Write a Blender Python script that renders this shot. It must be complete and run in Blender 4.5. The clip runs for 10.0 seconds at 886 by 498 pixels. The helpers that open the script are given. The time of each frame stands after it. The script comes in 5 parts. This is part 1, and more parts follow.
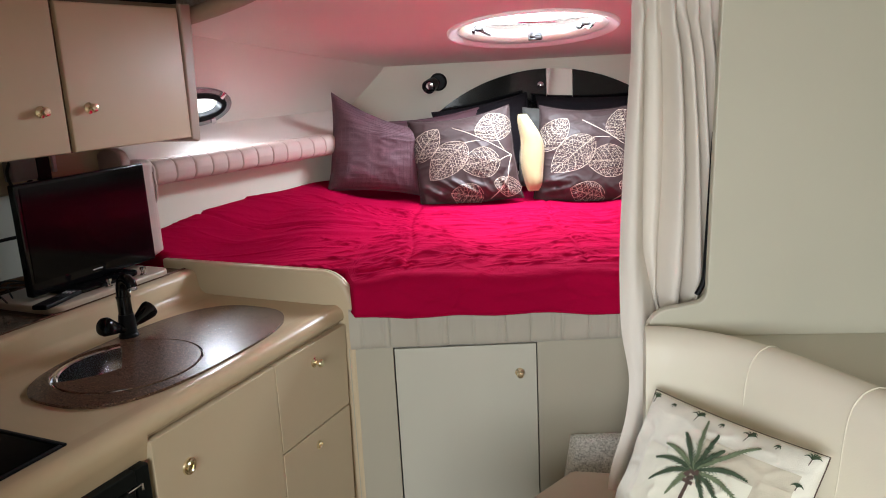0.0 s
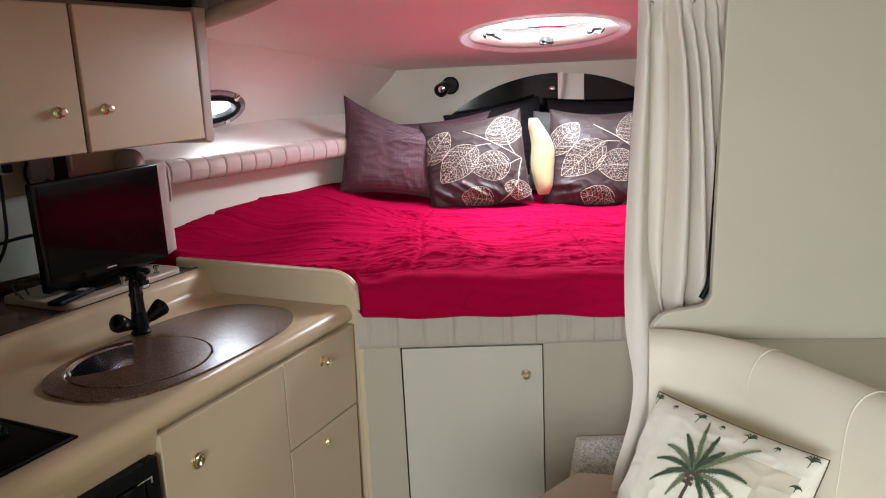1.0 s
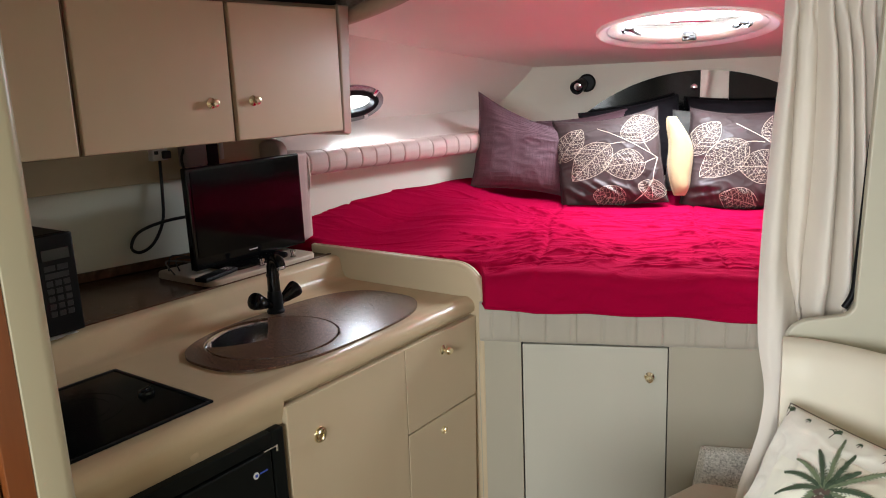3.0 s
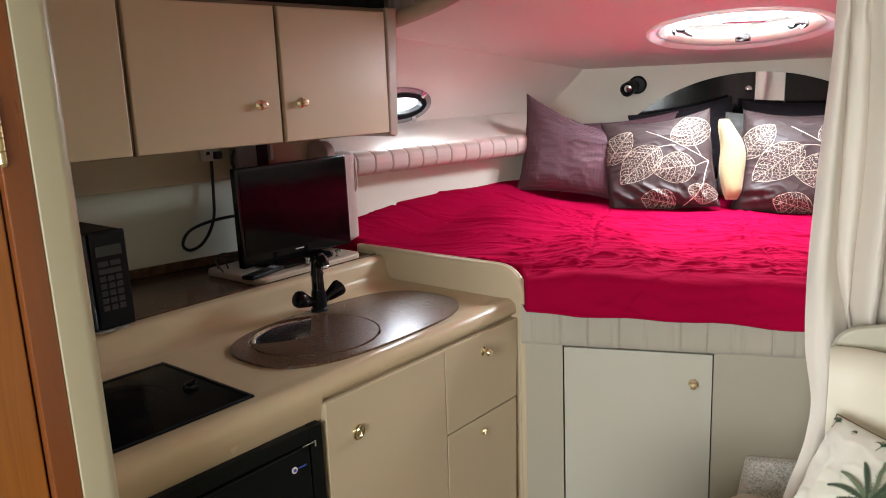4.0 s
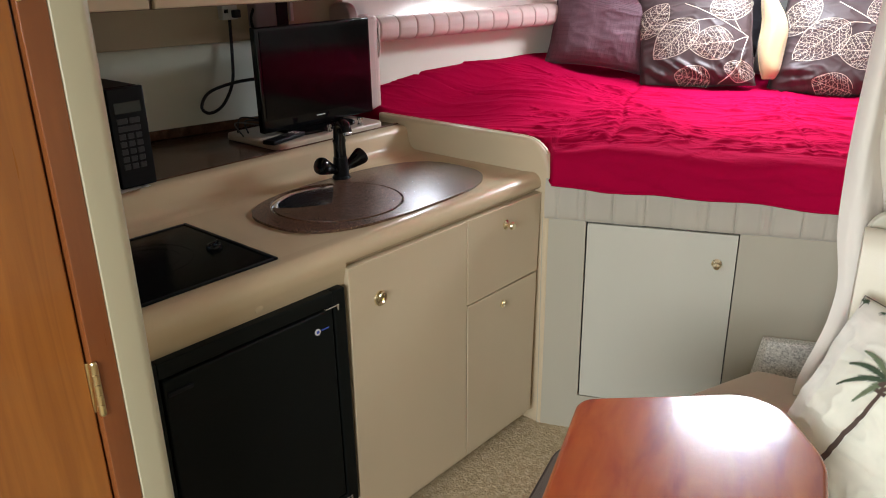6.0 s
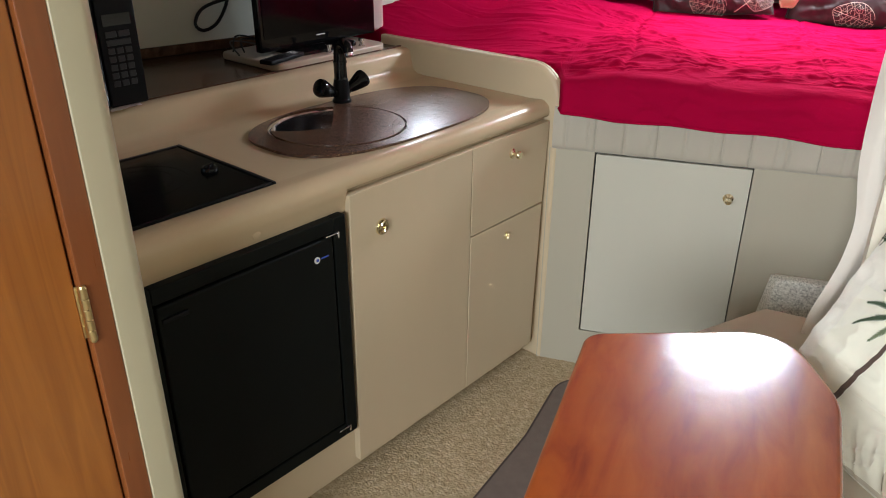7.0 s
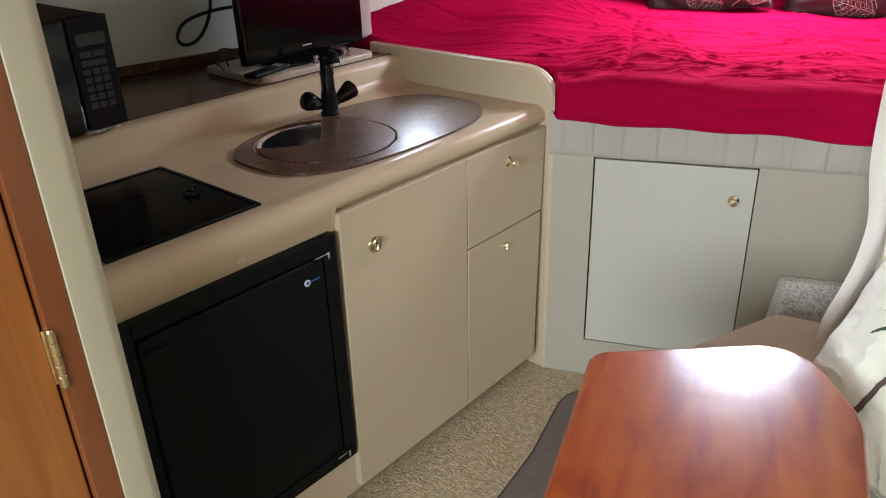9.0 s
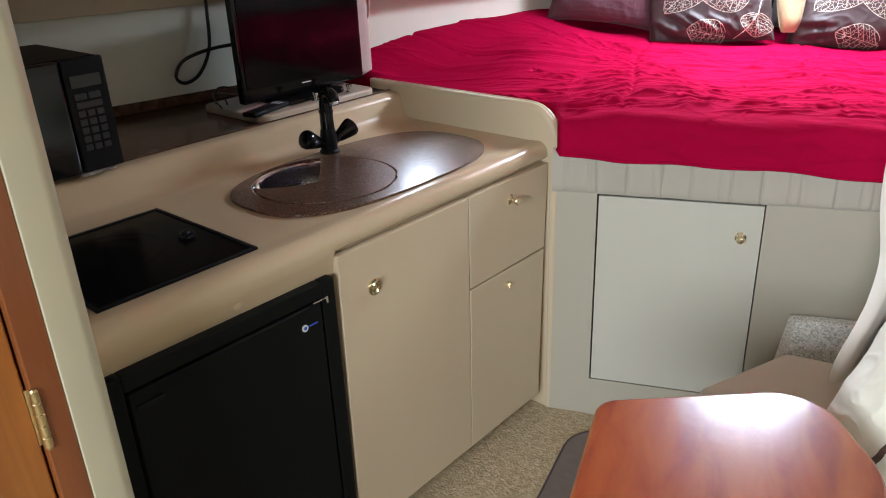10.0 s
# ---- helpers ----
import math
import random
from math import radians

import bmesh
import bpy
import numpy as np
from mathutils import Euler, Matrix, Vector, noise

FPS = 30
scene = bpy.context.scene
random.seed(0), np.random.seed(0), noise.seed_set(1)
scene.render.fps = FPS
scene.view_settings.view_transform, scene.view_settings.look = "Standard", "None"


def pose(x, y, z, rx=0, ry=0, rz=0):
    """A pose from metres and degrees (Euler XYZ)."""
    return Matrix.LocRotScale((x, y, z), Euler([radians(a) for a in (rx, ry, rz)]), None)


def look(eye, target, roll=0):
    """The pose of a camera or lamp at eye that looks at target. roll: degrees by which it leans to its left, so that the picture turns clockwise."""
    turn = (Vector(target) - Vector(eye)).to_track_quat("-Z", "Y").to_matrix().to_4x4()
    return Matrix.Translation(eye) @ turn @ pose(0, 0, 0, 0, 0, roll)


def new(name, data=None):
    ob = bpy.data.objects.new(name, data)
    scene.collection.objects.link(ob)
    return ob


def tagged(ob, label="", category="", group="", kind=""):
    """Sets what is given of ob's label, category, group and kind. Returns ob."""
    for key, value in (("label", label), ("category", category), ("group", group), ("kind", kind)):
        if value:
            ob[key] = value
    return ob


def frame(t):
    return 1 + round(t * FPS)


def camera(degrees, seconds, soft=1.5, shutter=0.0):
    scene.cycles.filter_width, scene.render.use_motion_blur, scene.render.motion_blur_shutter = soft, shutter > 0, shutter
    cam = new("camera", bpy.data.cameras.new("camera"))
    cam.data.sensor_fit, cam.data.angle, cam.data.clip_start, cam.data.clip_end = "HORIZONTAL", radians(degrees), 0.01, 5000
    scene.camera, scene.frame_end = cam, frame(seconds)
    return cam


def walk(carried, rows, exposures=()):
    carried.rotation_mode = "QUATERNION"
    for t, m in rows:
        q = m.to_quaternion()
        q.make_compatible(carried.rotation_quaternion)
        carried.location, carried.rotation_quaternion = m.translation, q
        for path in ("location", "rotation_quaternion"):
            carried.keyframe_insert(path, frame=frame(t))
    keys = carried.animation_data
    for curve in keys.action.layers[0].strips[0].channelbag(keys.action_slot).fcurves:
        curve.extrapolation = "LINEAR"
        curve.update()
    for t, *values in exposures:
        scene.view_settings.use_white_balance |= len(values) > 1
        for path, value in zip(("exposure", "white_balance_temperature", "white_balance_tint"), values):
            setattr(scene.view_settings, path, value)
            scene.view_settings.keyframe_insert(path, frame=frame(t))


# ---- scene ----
cam = camera(60.0, 10.0, soft=1.0)
PATH = [
    (0, (1.245, -1.132, 1.612), (0.425, 0.633, 1.149), -3.0),
    (0.5, (1.256, -1.135, 1.613), (0.425, 0.626, 1.155), -2.6),
    (1, (1.276, -1.147, 1.611), (0.421, 0.603, 1.159), -2.7),
    (1.5, (1.293, -1.159, 1.6), (0.378, 0.565, 1.165), -2.6),
    (2, (1.3, -1.158, 1.598), (0.297, 0.521, 1.178), -2.7),
    (2.5, (1.3, -1.155, 1.596), (0.228, 0.478, 1.168), -3.0),
    (3, (1.308, -1.147, 1.589), (0.153, 0.428, 1.155), -2.5),
    (4.5, (1.349, -1.132, 1.587), (0.055, 0.328, 1.144), -2.5),
    (5, (1.341, -1.136, 1.573), (0.048, 0.299, 1.052), -1.7),
    (5.5, (1.319, -1.133, 1.561), (0.051, 0.283, 0.94), -0.9),
    (5.7, (1.31, -1.133, 1.558), (0.055, 0.274, 0.893), -0.9),
    (6.8, (1.262, -1.11, 1.514), (0.058, 0.251, 0.678), -0.5),
    (7, (1.246, -1.101, 1.511), (0.057, 0.247, 0.636), 0.1),
    (7.5, (1.24, -1.077, 1.495), (0.053, 0.251, 0.585), -0.7),
    (8, (1.232, -1.054, 1.499), (0.041, 0.269, 0.588), -1.1),
    (8.5, (1.221, -1.036, 1.507), (0.02, 0.287, 0.608), -1.8),
    (9, (1.204, -1.027, 1.511), (0.008, 0.318, 0.637), -2.0),
    (9.5, (1.192, -1.02, 1.519), (-0.002, 0.349, 0.683), -2.4),
    (10, (1.174, -0.986, 1.524), (-0.045, 0.378, 0.715), -2.4),
]
walk(cam, [(t, look(eye, target, roll)) for t, eye, target, roll in PATH],
     exposures=[(0, -0.10, 6080, 10), (2, -0.13, 6020, 10), (3, -0.03, 6180, 10), (4.5, 0.09, 6270, 10), (7, 0.15, 6020, 10), (8, 0.19, 5980, 10), (9, 0.23, 5740, 10), (10, 0.25, 5740, 10)])

# ---- world, light ----
world = bpy.data.worlds.new("world")
scene.world = world
world.use_nodes = True
wn = world.node_tree.nodes
sky = wn.new("ShaderNodeTexSky")
sky.sky_type = "NISHITA"
sky.sun_disc = False
sky.sun_elevation, sky.sun_rotation = radians(50), radians(120)
world.node_tree.links.new(sky.outputs[0], wn["Background"].inputs[0])
wn["Background"].inputs[1].default_value = 0.1


def area(name, m, power, sx, sy, color=(1, 1, 1), shape="RECTANGLE"):
    d = bpy.data.lights.new(name, "AREA")
    d.shape, d.size, d.size_y, d.energy, d.color = shape, sx, sy, power, color
    ob = new(name, d)
    ob.matrix_world = m
    return ob


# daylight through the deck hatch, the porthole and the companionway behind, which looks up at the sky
HATCH = Vector((0.243, 2.01, 1.742))
area("hatch_daylight", look((0.25, 2.01, 1.785), (0.42, 1.45, 0.785)), 37.5, 0.50, 0.50, (0.86, 0.94, 1.0), "DISK")
area("porthole_daylight", look((-1.13, 1.38, 1.56), (-0.72, 1.34, 1.18)), 14.0, 0.26, 0.11, (0.92, 0.97, 1.0))
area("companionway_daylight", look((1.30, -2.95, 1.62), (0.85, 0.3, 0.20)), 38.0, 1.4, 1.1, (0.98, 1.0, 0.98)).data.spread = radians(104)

# ---- materials ----
def mat(name, col, rough=0.5, metal=0.0, var=0.08, scale=6.0, bump=0.05, bscale=150.0, coat=0.0, sheen=0.0, stretch=(1, 1, 1), col2=None, spec=0.5):
    m = bpy.data.materials.new(name)
    m.use_nodes = True
    nt = m.node_tree
    b = nt.nodes["Principled BSDF"]
    tc = nt.nodes.new("ShaderNodeTexCoord")
    mp = nt.nodes.new("ShaderNodeMapping")
    mp.inputs["Scale"].default_value = stretch
    nt.links.new(tc.outputs["Object"], mp.inputs[0])
    n1 = nt.nodes.new("ShaderNodeTexNoise")
    n1.inputs["Scale"].default_value, n1.inputs["Detail"].default_value = scale, 5
    n2 = nt.nodes.new("ShaderNodeTexNoise")
    n2.inputs["Scale"].default_value, n2.inputs["Detail"].default_value = bscale, 3
    for n in (n1, n2):
        nt.links.new(mp.outputs[0], n.inputs["Vector"])
    mix = nt.nodes.new("ShaderNodeMix")
    mix.data_type = "RGBA"
    lo = col2 if col2 else tuple(c * (1 - var) for c in col)
    hi = col if col2 else tuple(min(1, c * (1 + var)) for c in col)
    mix.inputs[6].default_value, mix.inputs[7].default_value = (*lo, 1), (*hi, 1)
    nt.links.new(n1.outputs["Fac"], mix.inputs[0])
    nt.links.new(mix.outputs[2], b.inputs["Base Color"])
    rr = nt.nodes.new("ShaderNodeMapRange")
    rr.inputs["To Min"].default_value, rr.inputs["To Max"].default_value = max(0.02, rough - 0.06), min(1, rough + 0.06)
    nt.links.new(n1.outputs["Fac"], rr.inputs["Value"])
    nt.links.new(rr.outputs[0], b.inputs["Roughness"])
    b.inputs["Metallic"].default_value = metal
    b.inputs["Coat Weight"].default_value = coat
    b.inputs["Coat Roughness"].default_value = 0.08
    b.inputs["Sheen Weight"].default_value = sheen
    b.inputs["Specular IOR Level"].default_value = spec
    if bump:
        bp = nt.nodes.new("ShaderNodeBump")
        bp.inputs["Strength"].default_value, bp.inputs["Distance"].default_value = bump, 0.002
        nt.links.new(n2.outputs["Fac"], bp.inputs["Height"])
        nt.links.new(bp.outputs[0], b.inputs["Normal"])
        if coat > 0.8:
            nt.links.new(bp.outputs[0], b.inputs["Coat Normal"])
    return m


def ramp_on(m, stops, scale, detail=6.0, kind="noise", stretch=(1, 1, 1), dist=0.0):
    """Recolour a material by a ramp over noise, voronoi cells or wood waves."""
    nt = m.node_tree
    b = nt.nodes["Principled BSDF"]
    tc = nt.nodes.new("ShaderNodeTexCoord")
    mp = nt.nodes.new("ShaderNodeMapping")
    mp.inputs["Scale"].default_value = stretch
    nt.links.new(tc.outputs["Object"], mp.inputs[0])
    if kind == "voronoi":
        n = nt.nodes.new("ShaderNodeTexVoronoi")
        n.inputs["Scale"].default_value = scale
        out = n.outputs["Color"]
    elif kind == "wave":
        n = nt.nodes.new("ShaderNodeTexWave")
        n.inputs["Scale"].default_value, n.inputs["Distortion"].default_value = scale, dist
        n.inputs["Detail"].default_value, n.inputs["Detail Scale"].default_value = 3.0, 1.2
        out = n.outputs["Fac"]
    else:
        n = nt.nodes.new("ShaderNodeTexNoise")
        n.inputs["Scale"].default_value, n.inputs["Detail"].default_value = scale, detail
        n.inputs["Distortion"].default_value = dist
        out = n.outputs["Fac"]
    nt.links.new(mp.outputs[0], n.inputs["Vector"])
    cr = nt.nodes.new("ShaderNodeValToRGB")
    while len(cr.color_ramp.elements) < len(stops):
        cr.color_ramp.elements.new(0.5)
    for e, (p, c) in zip(cr.color_ramp.elements, stops):
        e.position, e.color = p, (*c, 1)
    nt.links.new(out, cr.inputs[0])
    nt.links.new(cr.outputs[0], b.inputs["Base Color"])
    return m


HATCHTRIM = mat("white_moulded_plastic", (0.88, 0.86, 0.80), 0.4, var=0.03, bump=0.02, bscale=60)
HATCHTRIM.node_tree.nodes["Principled BSDF"].inputs["Subsurface Weight"].default_value = 0.9
HATCHTRIM.node_tree.nodes["Principled BSDF"].inputs["Subsurface Radius"].default_value = (1.0, 0.9, 0.8)
HATCHTRIM.node_tree.nodes["Principled BSDF"].inputs["Subsurface Scale"].default_value = 0.06
HEADLINER = mat("headliner_vinyl", (0.75, 0.68, 0.62), 0.6, var=0.03, bump=0.08, bscale=220)
HULL = mat("hull_vinyl", (0.69, 0.68, 0.57), 0.55, var=0.04, bump=0.1, bscale=200)
POSTC = mat("cream_gelcoat", (0.43, 0.385, 0.255), 0.35, var=0.04, bump=0.02, bscale=40)
TRIMC = mat("beige_padding", (0.42, 0.33, 0.23), 0.6, var=0.05, bump=0.1, bscale=240)
PANEL = mat("wall_laminate", (0.60, 0.57, 0.455), 0.42, var=0.03, bump=0.03, bscale=90)
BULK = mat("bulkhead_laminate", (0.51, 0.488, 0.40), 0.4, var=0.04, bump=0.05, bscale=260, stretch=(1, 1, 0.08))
# tan grey, darkened further to hold the shade that falls on the bulkhead
BULKWALL = mat("shaded_tan_grey_laminate", (0.41, 0.374, 0.287), 0.42, var=0.04, bump=0.05, bscale=260, stretch=(1, 1, 0.08))
GELMATTE = mat("satin_beige_gelcoat", (0.55, 0.44, 0.285), 0.5, var=0.05, bump=0.015, bscale=30)
LAMINATE = mat("cabinet_laminate", (0.585, 0.475, 0.315), 0.38, var=0.04, bump=0.04, bscale=240, stretch=(1, 1, 0.15))
GELCOAT = mat("beige_gelcoat", (0.55, 0.43, 0.272), 0.17, var=0.05, bump=0.015, bscale=30, spec=0.5)
EDGE = mat("cabinet_edge", (0.17, 0.115, 0.07), 0.4, var=0.1)
CABEND = mat("brown_end_moulding", (0.42, 0.33, 0.25), 0.4, var=0.06, bump=0.03)
DARK = mat("gap_shade", (0.02, 0.018, 0.016), 0.7, var=0.2, bump=0)
BLACK = mat("black_plastic", (0.005, 0.005, 0.006), 0.4, var=0.2, bump=0.1, bscale=500, spec=0.14)
GLOSS = mat("black_gloss", (0.004, 0.004, 0.0045), 0.1, var=0.1, bump=0.0, spec=0.3)
HOB = mat("black_glass", (0.003, 0.003, 0.003), 0.2, var=0.1, bump=0.0, spec=0.09)
FRAMESTEEL = mat("worn_chrome", (0.32, 0.32, 0.33), 0.22, 1.0, var=0.1, bump=0.0)
ADAPTER = mat("grey_mauve_plastic", (0.34, 0.29, 0.30), 0.5, var=0.1, bump=0.02)
FRIDGE = mat("fridge_panel", (0.007, 0.008, 0.007), 0.45, var=0.15, bump=0.05, bscale=300, spec=0.07)
GREYKEY = mat("grey_key", (0.014, 0.014, 0.015), 0.5, var=0.15, bump=0)
WHITEP = mat("white_plastic", (0.75, 0.73, 0.7), 0.4, var=0.04, bump=0)
BLUE = mat("blue_badge", (0.05, 0.1, 0.5), 0.3, var=0.1, bump=0)
BRASS = mat("polished_brass", (0.88, 0.78, 0.55), 0.2, 1.0, var=0.08, bump=0.02)
CHROME = mat("chrome", (0.8, 0.8, 0.82), 0.12, 1.0, var=0.06, bump=0)
HINGE = mat("aged_brass", (0.62, 0.50, 0.26), 0.32, 1.0, var=0.15, bump=0.05)
BASIN = mat("sink_steel", (0.72, 0.72, 0.73), 0.14, 1.0, var=0.08, bump=0.02, bscale=300)
BOARD = mat("tan_board_laminate", (0.46, 0.37, 0.28), 0.35, var=0.05, bump=0.03)
GRANITE = ramp_on(mat("brown_granite", (0.2, 0.12, 0.08), 0.35, spec=0.05, coat=1.0, bump=0.0), [(0.12, (0.022, 0.011, 0.007)), (0.45, (0.085, 0.044, 0.026)), (0.75, (0.15, 0.080, 0.048)), (0.97, (0.32, 0.20, 0.125))], 480, kind="voronoi")
GRANITE.node_tree.nodes["Principled BSDF"].inputs["Coat Roughness"].default_value = 0.19
LEDGE = ramp_on(mat("brown_laminate", (0.2, 0.12, 0.08), 0.2, bump=0.0, spec=0.2), [(0.3, (0.060, 0.031, 0.018)), (0.55, (0.105, 0.057, 0.034)), (0.8, (0.16, 0.095, 0.060))], 45, 4)
TEAK = ramp_on(mat("teak_door", (0.4, 0.15, 0.04), 0.3, coat=0.4, bump=0.05, stretch=(20, 20, 1)), [(0.25, (0.225, 0.071, 0.010)), (0.6, (0.31, 0.106, 0.016)), (0.9, (0.355, 0.130, 0.022))], 3.0, 12, stretch=(13, 13, 0.75), dist=1.4)
TRIMWOOD = ramp_on(mat("red_wood_trim", (0.3, 0.08, 0.03), 0.3, coat=0.25, bump=0.04, stretch=(20, 20, 1)), [(0.3, (0.16, 0.046, 0.012)), (0.75, (0.24, 0.076, 0.020))], 3.0, 5, stretch=(10, 10, 0.8))
CHERRY = ramp_on(mat("cherry_tabletop", (0.4, 0.1, 0.03), 0.32, coat=1.0, bump=0.16, bscale=26, spec=0.06), [(0.28, (0.21, 0.029, 0.004)), (0.5, (0.31, 0.062, 0.0072)), (0.74, (0.385, 0.097, 0.011))], 3.6, 14, stretch=(6.0, 1.6, 6.0), dist=0.5)
CHERRY.node_tree.nodes["Principled BSDF"].inputs["Coat Roughness"].default_value = 0.135


def orange_peel(m, scale, dist):
    """Lets a brushed varnish ripple and carry faint scuffs."""
    nt = m.node_tree
    tc = nt.nodes.new("ShaderNodeTexCoord")
    last = None
    for sc, stretch, d in ((scale, (1, 1, 1), dist), (scale * 3.2, (1, 0.25, 1), dist * 0.22)):
        mp, n, bp = nt.nodes.new("ShaderNodeMapping"), nt.nodes.new("ShaderNodeTexNoise"), nt.nodes.new("ShaderNodeBump")
        mp.inputs["Scale"].default_value = stretch
        n.inputs["Scale"].default_value, n.inputs["Detail"].default_value = sc, 2
        bp.inputs["Strength"].default_value, bp.inputs["Distance"].default_value = 1.0, d
        nt.links.new(tc.outputs["Object"], mp.inputs[0])
        nt.links.new(mp.outputs[0], n.inputs["Vector"])
        nt.links.new(n.outputs["Fac"], bp.inputs["Height"])
        if last:
            nt.links.new(last.outputs[0], bp.inputs["Normal"])
        last = bp
    nt.links.new(last.outputs[0], nt.nodes["Principled BSDF"].inputs["Coat Normal"])


orange_peel(CHERRY, 30.0, 0.00042)
RED = mat("crimson_cotton", (0.325, 0.0020, 0.033), 0.92, var=0.08, scale=9, bump=0.25, bscale=700, spec=0.012)
RED.node_tree.nodes["Principled BSDF"].inputs["Sheen Tint"].default_value = (1.0, 0.06, 0.60, 1)


def wrinkle(m, scale, stretch, dist, strength):
    """Adds fine creases: ridges of warped, stretched noise under the cloth's own grain."""
    nt = m.node_tree
    tc, mp = nt.nodes.new("ShaderNodeTexCoord"), nt.nodes.new("ShaderNodeMapping")
    mp.inputs["Scale"].default_value = stretch
    mp.inputs["Rotation"].default_value = (0, 0, 0.12)
    n = nt.nodes.new("ShaderNodeTexNoise")
    n.inputs["Scale"].default_value, n.inputs["Detail"].default_value, n.inputs["Distortion"].default_value = scale, 3, 0.9
    sub, ab, pw = (nt.nodes.new("ShaderNodeMath") for _ in range(3))
    sub.operation, ab.operation, pw.operation = "SUBTRACT", "ABSOLUTE", "POWER"
    sub.inputs[1].default_value, pw.inputs[1].default_value = 0.5, 0.55
    bp = nt.nodes.new("ShaderNodeBump")
    bp.invert = True
    bp.inputs["Strength"].default_value, bp.inputs["Distance"].default_value = strength, dist
    nt.links.new(tc.outputs["Object"], mp.inputs[0])
    nt.links.new(mp.outputs[0], n.inputs["Vector"])
    for a, b in ((n.outputs["Fac"], sub.inputs[0]), (sub.outputs[0], ab.inputs[0]), (ab.outputs[0], pw.inputs[0]), (pw.outputs[0], bp.inputs["Height"])):
        nt.links.new(a, b)
    grain = next(q for q in nt.nodes if q.type == "BUMP" and q != bp)
    nt.links.new(bp.outputs[0], grain.inputs["Normal"])


wrinkle(RED, 13.0, (0.5, 1.4, 1.0), 0.009, 0.34)
SUEDE = mat("beige_suede", (0.43, 0.39, 0.315), 0.85, var=0.12, scale=14, bump=0.3, bscale=500, sheen=0.3, stretch=(1, 1, 0.35))
ROSE = mat("rose_beige_vinyl", (0.54, 0.42, 0.37), 0.55, var=0.06, bump=0.1, bscale=250)
CREAM = mat("cream_vinyl", (0.80, 0.74, 0.60), 0.46, var=0.04, bump=0.12, bscale=260)
SEAT = mat("tan_seat_vinyl", (0.66, 0.59, 0.47), 0.42, var=0.06, bump=0.1, bscale=240)
CURTAIN = mat("ivory_curtain", (0.85, 0.787, 0.70), 0.85, var=0.06, bump=0.3, bscale=600)
CARPET = ramp_on(mat("beige_carpet", (0.50, 0.40, 0.27), 0.95, var=0.5, scale=120, bump=0.25, bscale=700, spec=0.1), [(0.25, (0.36, 0.28, 0.165)), (0.5, (0.48, 0.385, 0.24)), (0.75, (0.59, 0.49, 0.33))], 60, 6)
GREYCARPET = ramp_on(mat("grey_carpet", (0.84, 0.82, 0.74), 0.95, bump=1.0, bscale=260), [(0.30, (0.40, 0.385, 0.34)), (0.5, (0.72, 0.70, 0.63)), (0.70, (0.92, 0.90, 0.83))], 190, 3)
RUG = mat("taupe_rug", (0.17, 0.135, 0.115), 0.95, var=0.2, scale=40, bump=0.8, bscale=400)
BINDING = mat("brown_binding", (0.07, 0.052, 0.045), 0.9, var=0.15)
PLUM = mat("plum_quilted_cotton", (0.115, 0.060, 0.072), 0.6, var=0.1, bump=0.2, bscale=600, spec=0.25)
QUILT = mat("dark_plum_thread", (0.092, 0.047, 0.058), 0.7, var=0.1, bump=0, spec=0.2)
UMBER = mat("umber_satin", (0.052, 0.034, 0.033), 0.5, var=0.1, bump=0.15, bscale=500, spec=0.3)
STITCH = mat("cream_stitch", (0.56, 0.48, 0.38), 0.7, var=0.1, bump=0)
BLACKFUR = mat("black_plush", (0.012, 0.010, 0.012), 0.9, var=0.3, bump=0.8, bscale=300, spec=0.1)
YELLOW = mat("pale_yellow_plush", (0.42, 0.335, 0.165), 0.85, var=0.1, scale=22, bump=0.5, bscale=420, sheen=0.3)
GREYC = mat("grey_cloth", (0.10, 0.10, 0.092), 0.85, var=0.1, bump=0.3)
TAPESTRY = mat("ivory_tapestry", (0.86, 0.83, 0.71), 0.85, var=0.14, scale=25, bump=0.6, bscale=420)
TAPESTRY2 = mat("buff_tapestry", (0.64, 0.585, 0.455), 0.85, var=0.14, scale=25, bump=0.6, bscale=420)
PALE = mat("pale_tapestry", (0.88, 0.86, 0.71), 0.85, var=0.1, scale=25, bump=0.6, bscale=420)
GREEN = mat("palm_green_thread", (0.055, 0.085, 0.045), 0.85, var=0.3, scale=80, bump=0.5, bscale=400)
GREEN2 = mat("sage_thread", (0.16, 0.20, 0.11), 0.85, var=0.3, scale=80, bump=0.5, bscale=400)
BROWNT = mat("brown_thread", (0.10, 0.065, 0.05), 0.85, var=0.3, scale=80, bump=0.5, bscale=400)
SMOKED = mat("smoked_black_panel", (0.004, 0.004, 0.005), 0.10, var=0.1, bump=0.0, spec=0.35)
MIRROR = mat("smoked_mirror", (0.75, 0.74, 0.74), 0.03, 1.0, var=0.02, bump=0)
SCREEN = mat("tv_screen", (0.002, 0.002, 0.0025), 0.10, var=0.05, bump=0, spec=0.15)
CABLE = mat("black_rubber", (0.01, 0.01, 0.01), 0.5, var=0.1, bump=0)

GLASS = bpy.data.materials.new("clear_acrylic")
GLASS.use_nodes = True
GLASS.node_tree.nodes["Principled BSDF"].inputs["Transmission Weight"].default_value = 1.0
GLASS.node_tree.nodes["Principled BSDF"].inputs["Roughness"].default_value = 0.05


